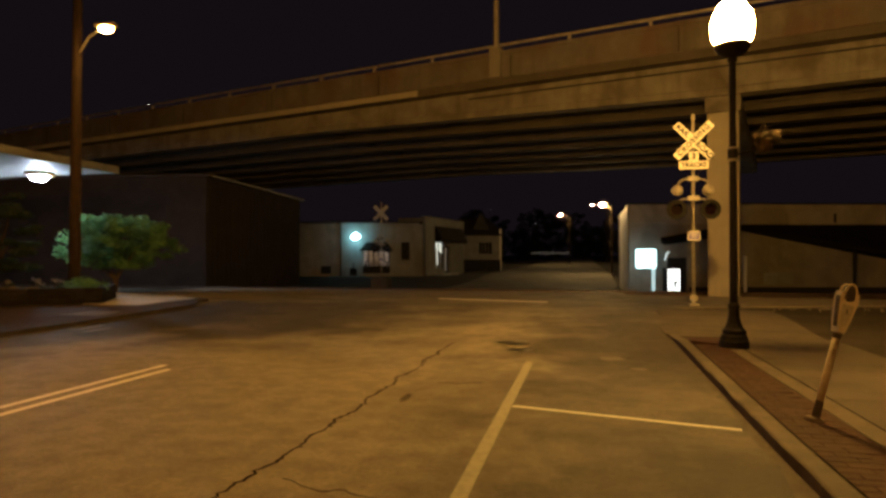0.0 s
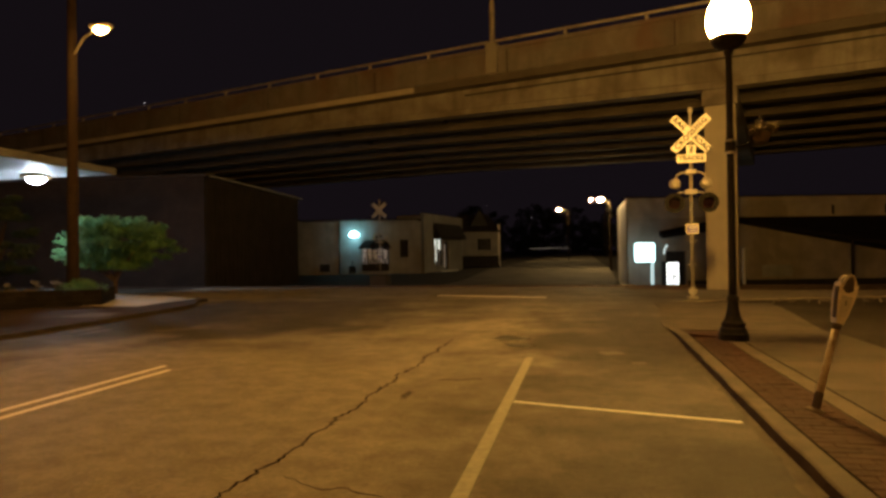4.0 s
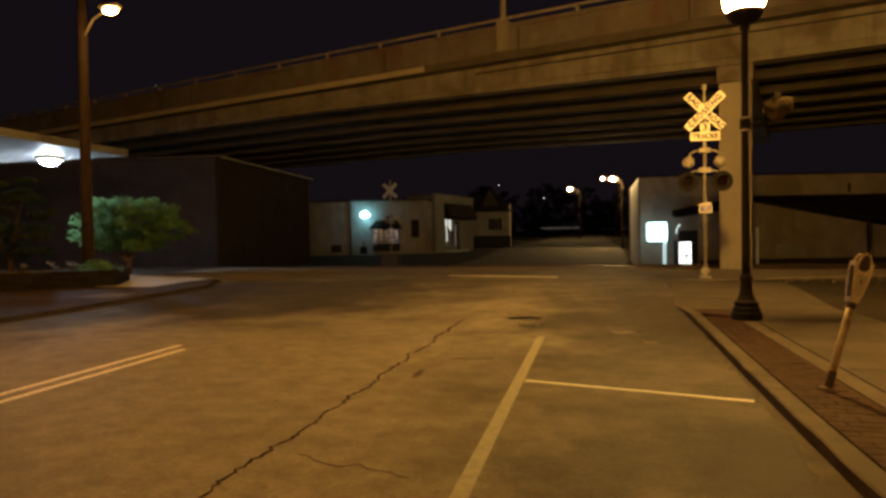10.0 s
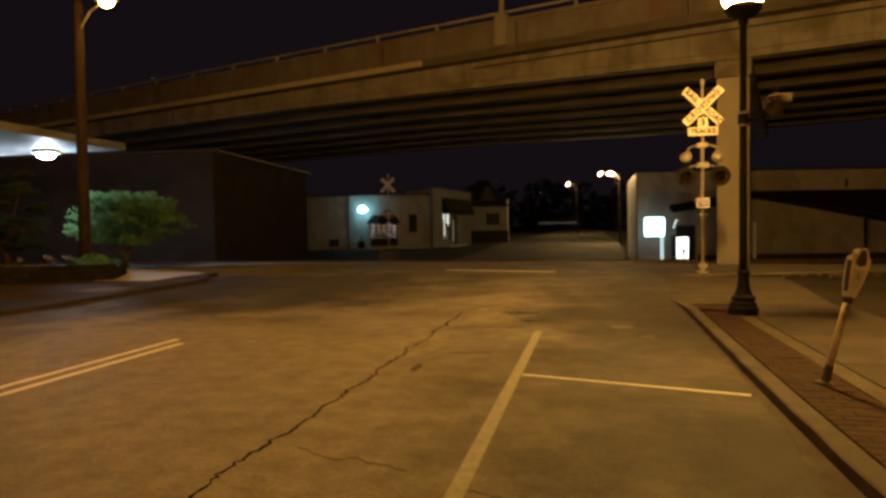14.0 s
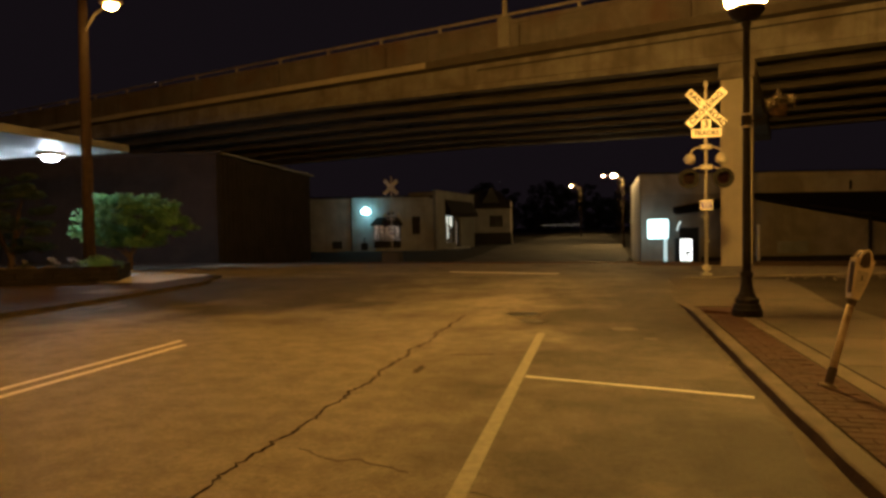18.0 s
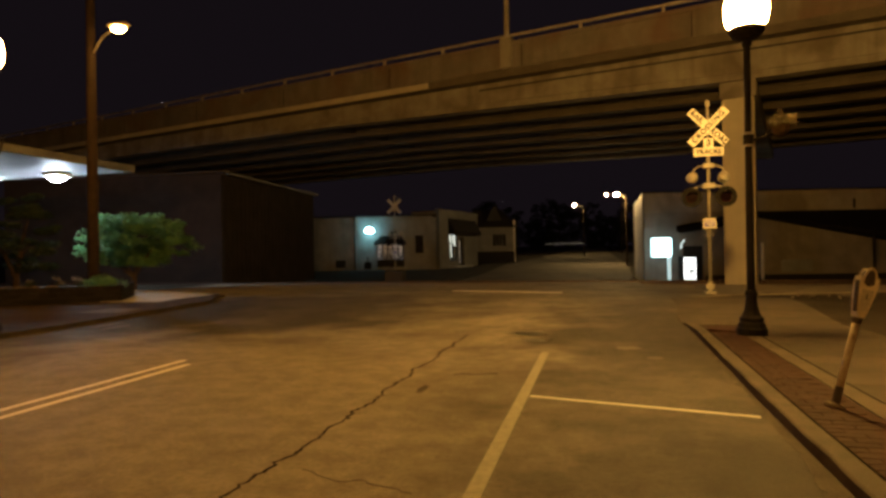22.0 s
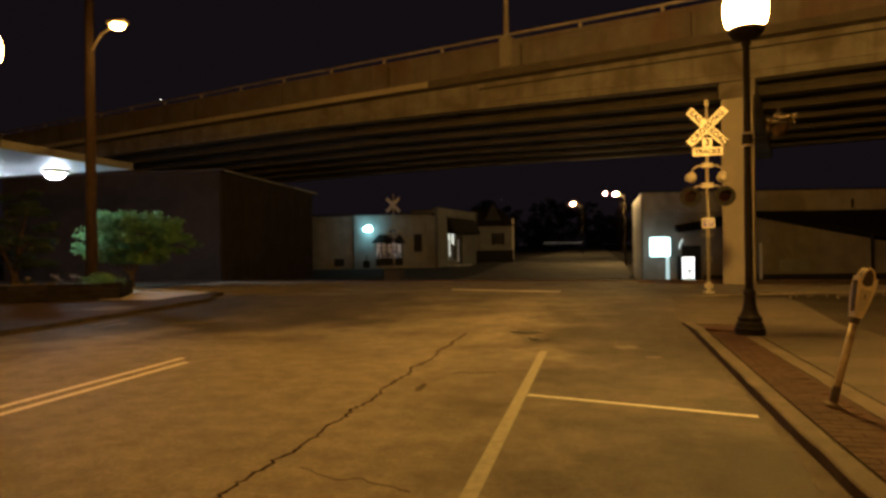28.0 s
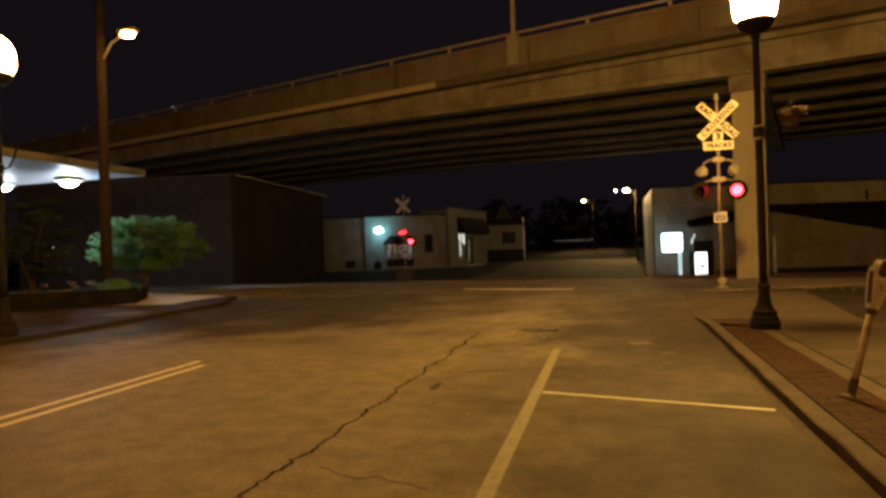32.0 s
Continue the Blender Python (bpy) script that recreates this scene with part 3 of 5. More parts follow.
def make_cracks():
    crack("road_crack", -1.905, 0.5, 9.3, 0.021, 3, 0.02, -0.004)
    rnd = random.Random(8)
    for x0, x1, ya, w, lean in ((-1.72, -0.93, 3.42, 0.0032, -0.3), (-0.6, 0.3, 3.0, 0.0022, -0.25), (-1.46, -1.0, 6.29, 0.014, 0.26)):
        bm = bmesh.new()
        x, off, prev = x0, 0.0, None
        while x < x1:
            off += rnd.uniform(-0.03, 0.03) - 0.15 * off
            ww = w * rnd.uniform(0.4, 1.3)
            c = ya + off + rnd.uniform(-0.012, 0.012) + lean * (x - x0)
            row = [bm.verts.new(p) for p in ((x, c - ww, 0.003), (x, c + ww, 0.003), (x, c + ww, -0.02), (x, c - ww, -0.02))]
            if prev:
                for i in range(4):
                    j = (i + 1) % 4
                    bm.faces.new((prev[i], prev[j], row[j], row[i]))
            prev = row
            x += rnd.uniform(0.02, 0.06)
        tagged(part("road_crack", bm, HAIR_CRACK), "fine branching crack in the asphalt", "crack", kind="structure")
    blot("oil_stain", -1.06, 9.5, 0.32, 0.33, 1)
    blot("oil_stain", -0.88, 8.8, 0.22, 0.17, 2)
    blot("oil_stain", -1.6, 5.6, 0.045, 0.19, 4, GRIME)
    blot("oil_stain", 0.35, 8.3, 0.22, 0.16, 14, DUST)
    blot("oil_stain", 0.62, 7.6, 0.1, 0.07, 15, DUST)
    blot("oil_stain", -8.78, 9.9, 0.07, 0.55, 16, DUST)
    blot("oil_stain", -8.4, 9.6, 0.06, 0.45, 17, DUST)


def make_pavement():
    ys = steps(-30, 0, 0.5) + steps(0.1, 10.8, 0.1)
    bm = bmesh.new()
    rows = []
    for y in ys:
        x, u = road_right(y), pave_up(y)
        nick, edge = 0.012 * noise.noise((y * 2.1, 7, 0)), 0.008 * noise.noise((y * 3.7, 2, 0))
        z = level(y)
        rows.append([bm.verts.new(p) for p in ((x + 0.02, y, z - 0.2), (x + 0.026 + nick, y, z + u * 0.86), (x + 0.04 + nick, y, z + u), (x + 0.165 + edge, y, z + u + 0.002), (x + 0.165, y, z - 0.2))])
    for p, q in zip(rows, rows[1:]):
        for k in range(5):
            bm.faces.new((p[k], p[(k + 1) % 5], q[(k + 1) % 5], q[k]))
    bm.faces.new(rows[0])
    bm.faces.new(rows[-1][::-1])
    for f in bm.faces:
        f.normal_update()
        # Upright faces take the shade-darkened concrete, the top stays pale.
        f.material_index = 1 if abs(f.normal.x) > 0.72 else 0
    tagged(part("kerb", bm, (KERB, FACE_SHADE)), "pale concrete kerb along the parking lane", "kerb", kind="structure")
    tagged(part("gutter_grime", strip(lambda y: road_right(y) - 0.03 - 0.13 * (1 - ease(y, 2.4, 5.4)) - 0.04 * noise.noise((y * 1.1, 0, 0)) - 0.045 * noise.noise((y * 6, 3, 0)) - 0.03 * noise.noise((y * 19, 5, 0)), lambda y: road_right(y) + 0.018, steps(-20, 10.6, 0.05), 0.0012, 0.01), GRIME), "dark grime along the gutter", "stain", kind="structure")
    tagged(part("paver_bed", strip(lambda y: road_right(y) + 0.176, edge_in, steps(-30, 9.35, 0.6), 0.0735, 0.3), GROUT), "sandy bed under the red pavers", "pavement", kind="structure")
    tagged(part("paver_joint", strip(lambda y: road_right(y) + 0.16, lambda y: road_right(y) + 0.178 + 0.006 * noise.noise((y * 5, 1, 0)), steps(-8, 9.35, 0.1), 0.0845, 0.02), CRACK), "dark dirt-filled joint along the kerb", "joint", kind="structure")
    tagged(part("pavement_joint", strip(lambda y: edge_in(y) + 0.17 + 0.004 * noise.noise((y * 4, 8, 0)), lambda y: edge_in(y) + 0.189 + 0.005 * noise.noise((y * 6, 1, 0)), steps(-8, 9.35, 0.1), 0.0825, 0.01), CRACK), "dark joint between edging and pavement", "joint", kind="structure")
    tagged(part("edging", strip(lambda y: edge_in(y) + 0.002, lambda y: edge_in(y) + 0.18, steps(-30, 9.35, 0.6), 0.081, 0.3), EDGING), "concrete edging strip beside the red pavers", "kerb", kind="structure")
    sub = part("pavement", strip(lambda y: edge_in(y) + 0.185 if y < 9.35 else road_right(y) + (0.167 if y < 10.75 else -0.02), lambda y: pave_right(y) + 0.01, steps(-30, 15.4, 0.5), lambda y: pave_up(y) - 0.014, 0.3), GROUT)
    tagged(sub, "concrete slab pavement with narrow joints", "pavement", kind="structure")
    # left pavement and driveway apron
    kl = lambda y: road_left(y)
    ysl = steps(-30, 17.5, 0.25)
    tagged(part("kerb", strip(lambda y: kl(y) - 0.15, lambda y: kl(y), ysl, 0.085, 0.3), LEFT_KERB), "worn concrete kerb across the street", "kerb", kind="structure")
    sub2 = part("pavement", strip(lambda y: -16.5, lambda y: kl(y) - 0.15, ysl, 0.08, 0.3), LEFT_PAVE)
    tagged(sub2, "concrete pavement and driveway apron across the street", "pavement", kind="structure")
    tagged(part("driveway", strip(lambda y: -15.5, lambda y: min(-10.45 + 0.08 * noise.noise((y * 1.3, 2, 0)), road_left(y) - 0.17), steps(13.1, 17.4, 0.2), 0.084, 0.02), DRIVE), "pale concrete driveway apron", "driveway", kind="structure")
    tagged(part("driveway", strip(lambda y: -10.5 - 0.15 * noise.noise((y * 1.7, 4, 0)), lambda y: -9.62 + 0.1 * noise.noise((y * 2.1, 6, 0)), steps(10.9, 11.7, 0.1), 0.083, 0.02), EDGING), "small pale concrete patch by the kerb", "driveway", kind="structure")
    return sub


make_ground()
make_street()
make_markings()
make_cracks()
PAVE = make_pavement()


# ---- foliage ----
def leaves(centres, per, spread, size, seed, flat=0.75):
    """Many small bent leaves scattered round clump centres (x, y, z, radius)."""
    rnd = random.Random(seed)
    verts, faces = [], []
    for cx, cy, cz, r in centres:
        for _ in range(per):
            while True:
                p = Vector((rnd.uniform(-1, 1), rnd.uniform(-1, 1), rnd.uniform(-1, 1)))
                if 0.25 < p.length < 1:
                    break
            c = Vector((cx, cy, cz)) + Vector((p.x, p.y, p.z * flat)) * r * spread
            q = Euler((rnd.uniform(-0.9, 0.9), rnd.uniform(-0.9, 0.9), rnd.uniform(0, 6.28))).to_matrix()
            s = size * rnd.uniform(0.6, 1.3)
            k = len(verts)
            for a in ((-s, 0, 0), (0, -0.36 * s, 0.1 * s), (s, 0, -0.12 * s), (0, 0.36 * s, 0.1 * s)):
                verts.append(tuple(c + q @ Vector(a)))
            faces += [(k, k + 1, k + 2), (k, k + 2, k + 3)]
    return verts, faces


def leafy(name, data, material, parent, label=""):
    me = bpy.data.meshes.new(name)
    me.from_pydata(data[0], [], data[1])
    me.materials.append(material)
    ob = new(name, me)
    ob.parent = parent
    if label:
        ob["label"] = label
    return ob


def shrub_tree(name, label, x, y, z, width, z0, z1, clumps, per, size, material, seed, stems=4, depth=0.7, wood=None):
    e = thing(name, label, "tree", x, y, z)
    rnd = random.Random(seed)
    cs = []
    for i in range(clumps):
        f = i / clumps
        a = rnd.uniform(0, 6.28)
        rr = math.sqrt(rnd.random())
        zz = rnd.random()
        wide = (1 - 0.5 * abs(zz - 0.5) * 1.6) * (1.25 if rnd.random() < 0.18 else 1.0)
        cs.append((math.cos(a) * rr * width / 2 * wide, math.sin(a) * rr * width / 2 * depth * wide, z0 + (z1 - z0) * zz, width * rnd.uniform(0.035, 0.085)))
    trunk = bmesh.new()
    fork = z0 * 0.55
    cyl(trunk, (0, 0, -0.05), (0.02, 0, fork), 0.1, 0.075, 9)
    part("trunk", trunk, wood or BARK, e)
    for i in range(stems):
        c = cs[(i * 7) % len(cs)]
        bm = bmesh.new()
        mid = (c[0] * 0.45, c[1] * 0.45, (fork + c[2]) / 2 + 0.1)
        cyl(bm, (0.01, 0, fork - 0.04), mid, 0.055, 0.035, 7)
        cyl(bm, mid, c[:3], 0.035, 0.012, 7)
        part("limb", bm, wood or BARK, e)
    leafy("crown", leaves(cs, per, 1.3, size, seed + 1, 0.38), material, e)
    return e


# ---- street furniture ----
def street_lamp(x, y, rz=0, label="black cast-iron street lamp with glowing amber globe", globe=None):
    e = thing("street_lamp", label, "street lamp", x, y, level(y) + 0.08, rz, "street lamps on the pavement")
    e.scale = (1.04, 1.04, 1.04)
    base = lathe([(0.185, 0), (0.185, 0.08), (0.17, 0.1), (0.16, 0.15), (0.14, 0.17), (0.145, 0.185), (0.148, 0.22), (0.115, 0.25), (0.09, 0.31), (0.072, 0.4), (0.064, 0.5), (0.078, 0.52), (0.078, 0.55), (0.058, 0.58)], 16)
    part("base", base, BLACK_IRON, e)
    part("pole", lathe([(0.054, 0.57), (0.052, 0.8), (0.047, 2.4), (0.04, 3.7), (0.06, 3.72), (0.06, 3.76), (0.045, 3.78)], 14), BLACK_IRON, e, smooth=True)
    # Cup widened beyond a plain fitter to cut the globe's light below.
    part("fitter", lathe([(0.05, 3.77), (0.12, 3.79), (0.18, 3.84), (0.22, 3.9), (0.222, 3.945), (0.213, 3.945), (0.2, 3.91), (0.12, 3.88)], 20), BLACK_IRON, e, "black cast cup under the globe")
    part("globe", lathe([(0.12, 3.9), (0.2, 3.94), (0.25, 4.04), (0.265, 4.2), (0.235, 4.34), (0.16, 4.46), (0.07, 4.53), (0.02, 4.55)], 20), globe or GLOBE, e, "glowing amber acorn globe", smooth=True)
    part("finial", lathe([(0.05, 4.545), (0.05, 4.57), (0.02, 4.6), (0.03, 4.63), (0.008, 4.68)], 10), BLACK_IRON, e)
    part("collar", lathe([(0.05, 2.42), (0.066, 2.44), (0.066, 2.57), (0.05, 2.59)], 12), BLACK_IRON, e)
    for zc in (2.43, 2.585):
        part("band_clamp", lathe([(0.052, zc - 0.012), (0.07, zc - 0.01), (0.07, zc + 0.01), (0.052, zc + 0.012)], 12), RAIL_STEEL, e, "bright steel band clamp")
    arm = bent([(0.05, 0, 2.5), (0.2, 0, 2.53), (0.3, 0, 2.68), (0.375, 0, 2.9)], 0.012, 6)
    part("bracket", arm, BLACK_IRON, e)
    return e


def hanging_basket(x, y, z):
    e = thing("hanging_basket", "hanging flower basket with dry leaves on a lamp bracket", "hanging basket", x, y, z)
    part("bowl", lathe([(0.03, -0.24), (0.08, -0.21), (0.115, -0.15), (0.125, -0.09), (0.118, -0.09), (0.07, -0.11)], 14), BARK, e)
    for i in range(3):
        a = 2.1 * i
        part("chain", tube((0.115 * math.cos(a), 0.115 * math.sin(a), -0.09), (0, 0, 0.15), 0.004, 0.004, 5), BLACK_IRON, e)
    rnd = random.Random(4)
    cs = [(rnd.uniform(-0.17, 0.17), rnd.uniform(-0.13, 0.13), rnd.uniform(-0.12, 0.03), 0.07) for _ in range(14)]
    leafy("foliage", leaves(cs, 45, 1.2, 0.028, 6), DRY_LEAF, e)
    return e


def parking_meter(x, y):
    e = thing("parking_meter", "leaning grey parking meter on a rusted pipe", "parking meter", x, y, level(y) + 0.08)
    e.matrix_basis = pose(x, y, level(y) + 0.08, -3, 14.8, 0) @ Matrix.Diagonal((1.04, 1.04, 1.04, 1))
    part("base_plate", lathe([(0.062, 0), (0.062, 0.012), (0.046, 0.022), (0.034, 0.028)], 14), KERB, e, "dull pale base flange")
    part("pole", lathe([(0.0245, 0.02), (0.0245, 0.63)], 12), METER_POLE, e, smooth=True)
    part("sleeve", lathe([(0.028, 0.024), (0.028, 0.13), (0.024, 0.15)], 12), METER_DARK, e, "dark rusted sleeve at the foot")
    part("collar", lathe([(0.026, 0.61), (0.03, 0.62), (0.03, 0.65), (0.027, 0.655)], 12), METER_DARK, e)
    # tapered housing with horned shoulders, turned on its pipe
    head = [(-0.03, 0), (-0.046, 0.07), (-0.066, 0.17), (-0.078, 0.26), (-0.08, 0.325), (-0.068, 0.325), (-0.058, 0.275), (-0.032, 0.25), (0, 0.243), (0.032, 0.25), (0.058, 0.275), (0.068, 0.325), (0.08, 0.325), (0.078, 0.26), (0.066, 0.17), (0.046, 0.07), (0.03, 0)]
    body = part("housing", slab_of(head, 0.052, 0.006), METER_GREY, e)
    body.matrix_basis = pose(0, 0, 0.655, 0, 0, 8) @ Matrix.Diagonal((0.8, 0.86, 0.9, 1))
    arch = [(0.05 * math.cos(a), 0.29 + 0.1 * math.sin(a)) for a in [math.pi * i / 12 for i in range(13)]] + [(-0.046, 0.27), (0, 0.246), (0.046, 0.27)]
    part("dome", slab_of(arch, 0.04), METER_DARK, body, "dark glass viewing dome")
    for yy in (-0.045, 0.045):
        rim = [Vector((0.053 * math.cos(a), yy, 0.29 + 0.104 * math.sin(a))) for a in [math.pi * i / 12 for i in range(13)]]
        part("dome_rim", bent(rim, 0.0085, 6), METER_GREY, body)
    face = [(-0.028, 0.055), (-0.046, 0.16), (-0.05, 0.225), (0.05, 0.225), (0.046, 0.16), (0.028, 0.055)]
    plate = part("face_plate", slab_of(face, 0.003), MAST_ALU, body, "pale worn face plate")
    plate.matrix_basis = pose(0, -0.054, 0)
    part("coin_slot", boxed(-0.004, 0.004, -0.06, -0.056, 0.15, 0.19), METER_DARK, body)
    # Dark panel so the left side is darker than the pale front.
    panel = part("side_panel", boxed(-0.004, 0.004, -0.046, 0.012, -0.05, 0.2, 0.003), METER_DARK, body, "dark side panel")
    panel.matrix_basis = pose(-0.056, 0, 0.09, 0, -9, 0)
    return e


LENSES = []


def signal_light(parent, x, z, face, backing, plays, r=0.13):
    """A flashing light under the mast, facing -y turned by face degrees."""
    place = pose(x, -0.02, z, 0, 0, face)
    turn = pose(0, 0, 0, 90, 0, 0)
    cup = lathe([(r + 0.012, 0.0), (r + 0.02, -0.08), (r * 0.85, -0.24), (r * 0.4, -0.3), (r * 0.3, -0.3), (r * 0.8, -0.22), (r + 0.004, -0.08), (r + 0.002, -0.001)], 18)
    bmesh.ops.transform(cup, matrix=turn, verts=cup.verts)
    # open the cup to the front
    bmesh.ops.delete(cup, geom=[f for f in cup.faces if len(f.verts) > 4 and abs(f.calc_center_median().y) < 0.01], context="FACES_ONLY")
    c = part("light_housing", cup, SIGNAL_BLACK, parent, "black signal light housing")
    c.matrix_basis = place
    bm = bmesh.new()
    seg = 26
    rings = []
    for rad, yy in ((r + 0.014, -0.012), (backing, -0.012), (backing, 0.004), (r + 0.014, 0.004)):
        rings.append([bm.verts.new((rad * math.cos(2 * math.pi * i / seg), yy, rad * math.sin(2 * math.pi * i / seg))) for i in range(seg)])
    for k in range(4):
        a, b = rings[k], rings[(k + 1) % 4]
        for i in range(seg):
            bm.faces.new((a[i], a[(i + 1) % seg], b[(i + 1) % seg], b[i]))
    part("backing_disc", bm, SIGNAL_BLACK, c, "round black backing")
    bm = bmesh.new()
    top = [math.radians(15 + 150 * i / 12) for i in range(13)]
    rows = []
    for rad in (r + 0.016, r + 0.008):
        rows.append([bm.verts.new((rad * math.cos(a), -0.012, rad * math.sin(a))) for a in top])
        rows.append([bm.verts.new((rad * math.cos(a), -0.012 - 1.5 * r * math.sin(a) ** 0.5, rad * math.sin(a))) for a in top])
    for a, b in ((0, 1), (1, 3), (3, 2), (2, 0)):
        for i in range(12):
            bm.faces.new((rows[a][i], rows[a][i + 1], rows[b][i + 1], rows[b][i]))
    part("hood", bm, SIGNAL_BLACK, c)
    lens = bmesh.new()
    cyl(lens, (0, -0.008, 0), (0, 0.008, 0), r, r, 20)
    lens.faces.ensure_lookup_table()
    for f in lens.faces:
        f.material_index = 1 if f.calc_center_median().y > 0.006 else 0
    lo = part("lens", lens, (LENS_DARK, LENS_LIT), c, "red glass lens")
    LENSES.append((lo, plays))
    return c


def crossing_signal(x, y, z, rz, lettered, label, up=0.0):
    e = thing("crossing_signal", label, "railroad crossing signal", x, y, z, rz)
    part("base", boxed(-0.12, 0.12, -0.12, 0.12, 0, 0.06, 0.01), MAST_ALU, e)
    part("junction_box", boxed(-0.1, 0.1, -0.095, 0.095, 0.06, 0.3, 0.06, 2), MAST_ALU, e, "pale cast junction box")
    part("mast", lathe([(0.038, 0.27), (0.038, 4.5 + up), (0.036, 4.52 + up)], 14), MAST_ALU, e, smooth=True)
    part("bell", lathe([(q, h + up) for q, h in ((0.026, 4.52), (0.024, 4.64), (0.05, 4.66), (0.056, 4.71), (0.05, 4.77), (0.02, 4.8))], 12), MAST_ALU, e, "grey bell on top of the mast")
    for s, word in ((1, "CROSSING"), (-1, "RAILROAD")):
        bm = boxed(-0.595, 0.595, -0.006, 0.006, -0.105, 0.105, 0.003)
        b = part("crossbuck_board", bm, SIGN_WHITE if lettered else SIGN_BACK, e, "white crossbuck board" + (" with black lettering" if lettered else " seen from behind"))
        b.matrix_basis = pose(0, -0.075 - 0.014 * s, 4.12 + up, 0, -45 * s, 0)
        if lettered:
            if word == "CROSSING":
                bits = (("CROSSING", 0.0),)
            else:
                bits = (("RAIL", -0.36), ("ROAD", 0.36))
            for w, dx in bits:
                lettering("lettering", w, 0.182, SIGN_BLACK, b, pose(dx, -0.009, 0, 90, 0, 0), "black capital letters", 1.22 if len(w) > 4 else 1.08)
    part("sign_clamp", boxed(-0.05, 0.05, -0.08, 0.03, 4.05 + up, 4.2 + up, 0.005), MAST_ALU, e)
    if lettered:
        p3 = part("track_plate", boxed(-0.115, 0.115, -0.094, -0.084, 3.61, 3.84, 0.003), SIGN_WHITE, e, "white plate with a black numeral")
        lettering("numeral", "3", 0.22, SIGN_BLACK, p3, pose(0, -0.097, 3.72, 90, 0, 0))
        pt = part("track_plate", boxed(-0.345, 0.345, -0.094, -0.084, 3.4, 3.606, 0.003), SIGN_WHITE, e, "white plate reading TRACKS")
        lettering("lettering", "TRACKS", 0.16, SIGN_BLACK, pt, pose(0, -0.097, 3.5, 90, 0, 0))
    # upper lamps, turned along the tracks
    part("upper_arm", bent([(-0.36, 0, 3.0), (-0.33, 0, 3.1), (-0.22, 0, 3.16), (0, 0, 3.17), (0.22, 0, 3.16), (0.33, 0, 3.1), (0.36, 0, 3.0)], 0.022, 8), MAST_ALU, e)
    part("arm_clamp", boxed(-0.13, 0.13, -0.07, 0.07, 3.11, 3.23, 0.015), MAST_ALU, e)
    part("lower_arm", bent([(-0.4, 0, 2.5), (-0.38, 0, 2.6), (-0.25, 0, 2.66), (0, 0, 2.67), (0.25, 0, 2.66), (0.38, 0, 2.6), (0.4, 0, 2.5)], 0.022, 8), MAST_ALU, e)
    part("arm_clamp", boxed(-0.14, 0.14, -0.08, 0.07, 2.61, 2.74, 0.015), MAST_ALU, e)
    for sx in (-1, 1):
        up = lathe([(0.05, -0.17), (0.1, -0.14), (0.14, -0.04), (0.145, 0.02), (0.12, 0.05), (0.05, 0.1)], 16)
        bmesh.ops.transform(up, matrix=pose(sx * 0.38, 0.05, 2.9, 62, 0, sx * 30), verts=up.verts)
        part("side_light", up, MAST_ALU, e, "grey back of a signal light turned along the tracks")
    signal_light(e, -0.4, 2.4, 0, 0.25, "left" if lettered else "far_left")
    if not lettered:
        signal_light(e, -0.2, 2.97, 0, 0.08, "right", 0.055)
        signal_light(e, 0.03, 3.02, 0, 0.08, "right", 0.06)
    signal_light(e, 0.4, 2.4, 0, 0.25, "right")
    for z in (1.45, 0.85):
        part("step", boxed(-0.12, 0.12, -0.015, 0.015, z - 0.012, z + 0.012, 0.004), MAST_ALU, e)
    if not lettered:
        part("foundation", boxed(-0.55, 0.55, -0.45, 0.45, -0.1, 0.62, 0.03), SHADED_CONC, e, "dark concrete foundation block")
    plate = part("notice_plate", boxed(-0.15, 0.15, -0.075, -0.067, 1.62, 1.86, 0.003), SIGN_WHITE, e, "small blue and white notice plate")
    part("notice_panel", boxed(-0.125, 0.125, -0.079, -0.075, 1.65, 1.83), SIGN_BLUE, plate)
    for i in range(3):
        part("text_bar", boxed(-0.1 + 0.02 * i, 0.1 - 0.01 * i, -0.082, -0.079, 1.785 - 0.045 * i, 1.803 - 0.045 * i), SIGN_WHITE, plate)
    return e


def utility_pole():
    e = thing("utility_pole", "brown wooden utility pole with an amber street light", "utility pole", -13.45, 14.41, 0.06)
    part("pole", tube((0, 0, 0), (0.05, 0, 9.2), 0.155, 0.11, 14), WOOD_POLE, e, smooth=True)
    part("arm", bent([(0.05, 0, 6.7), (0.5, -0.1, 7.15), (0.98, -0.2, 7.3)], 0.03, 8), RAIL_STEEL, e)
    part("luminaire", boxed(0.85, 1.45, -0.36, -0.1, 7.3, 7.42, 0.04), RAIL_STEEL, e)
    bm = bmesh.new()
    bmesh.ops.create_uvsphere(bm, u_segments=14, v_segments=8, radius=0.16, matrix=Matrix.Translation((1.15, -0.23, 7.29)) @ Matrix.Diagonal((1.3, 0.8, 0.75, 1)))
    part("lamp_lens", bm, COBRA, e, "glowing amber lamp bowl", smooth=True)
    part("conduit", tube((0.17, 0, 0), (0.17, 0, 5.8), 0.025, 0.025, 8), WOOD_POLE, e)


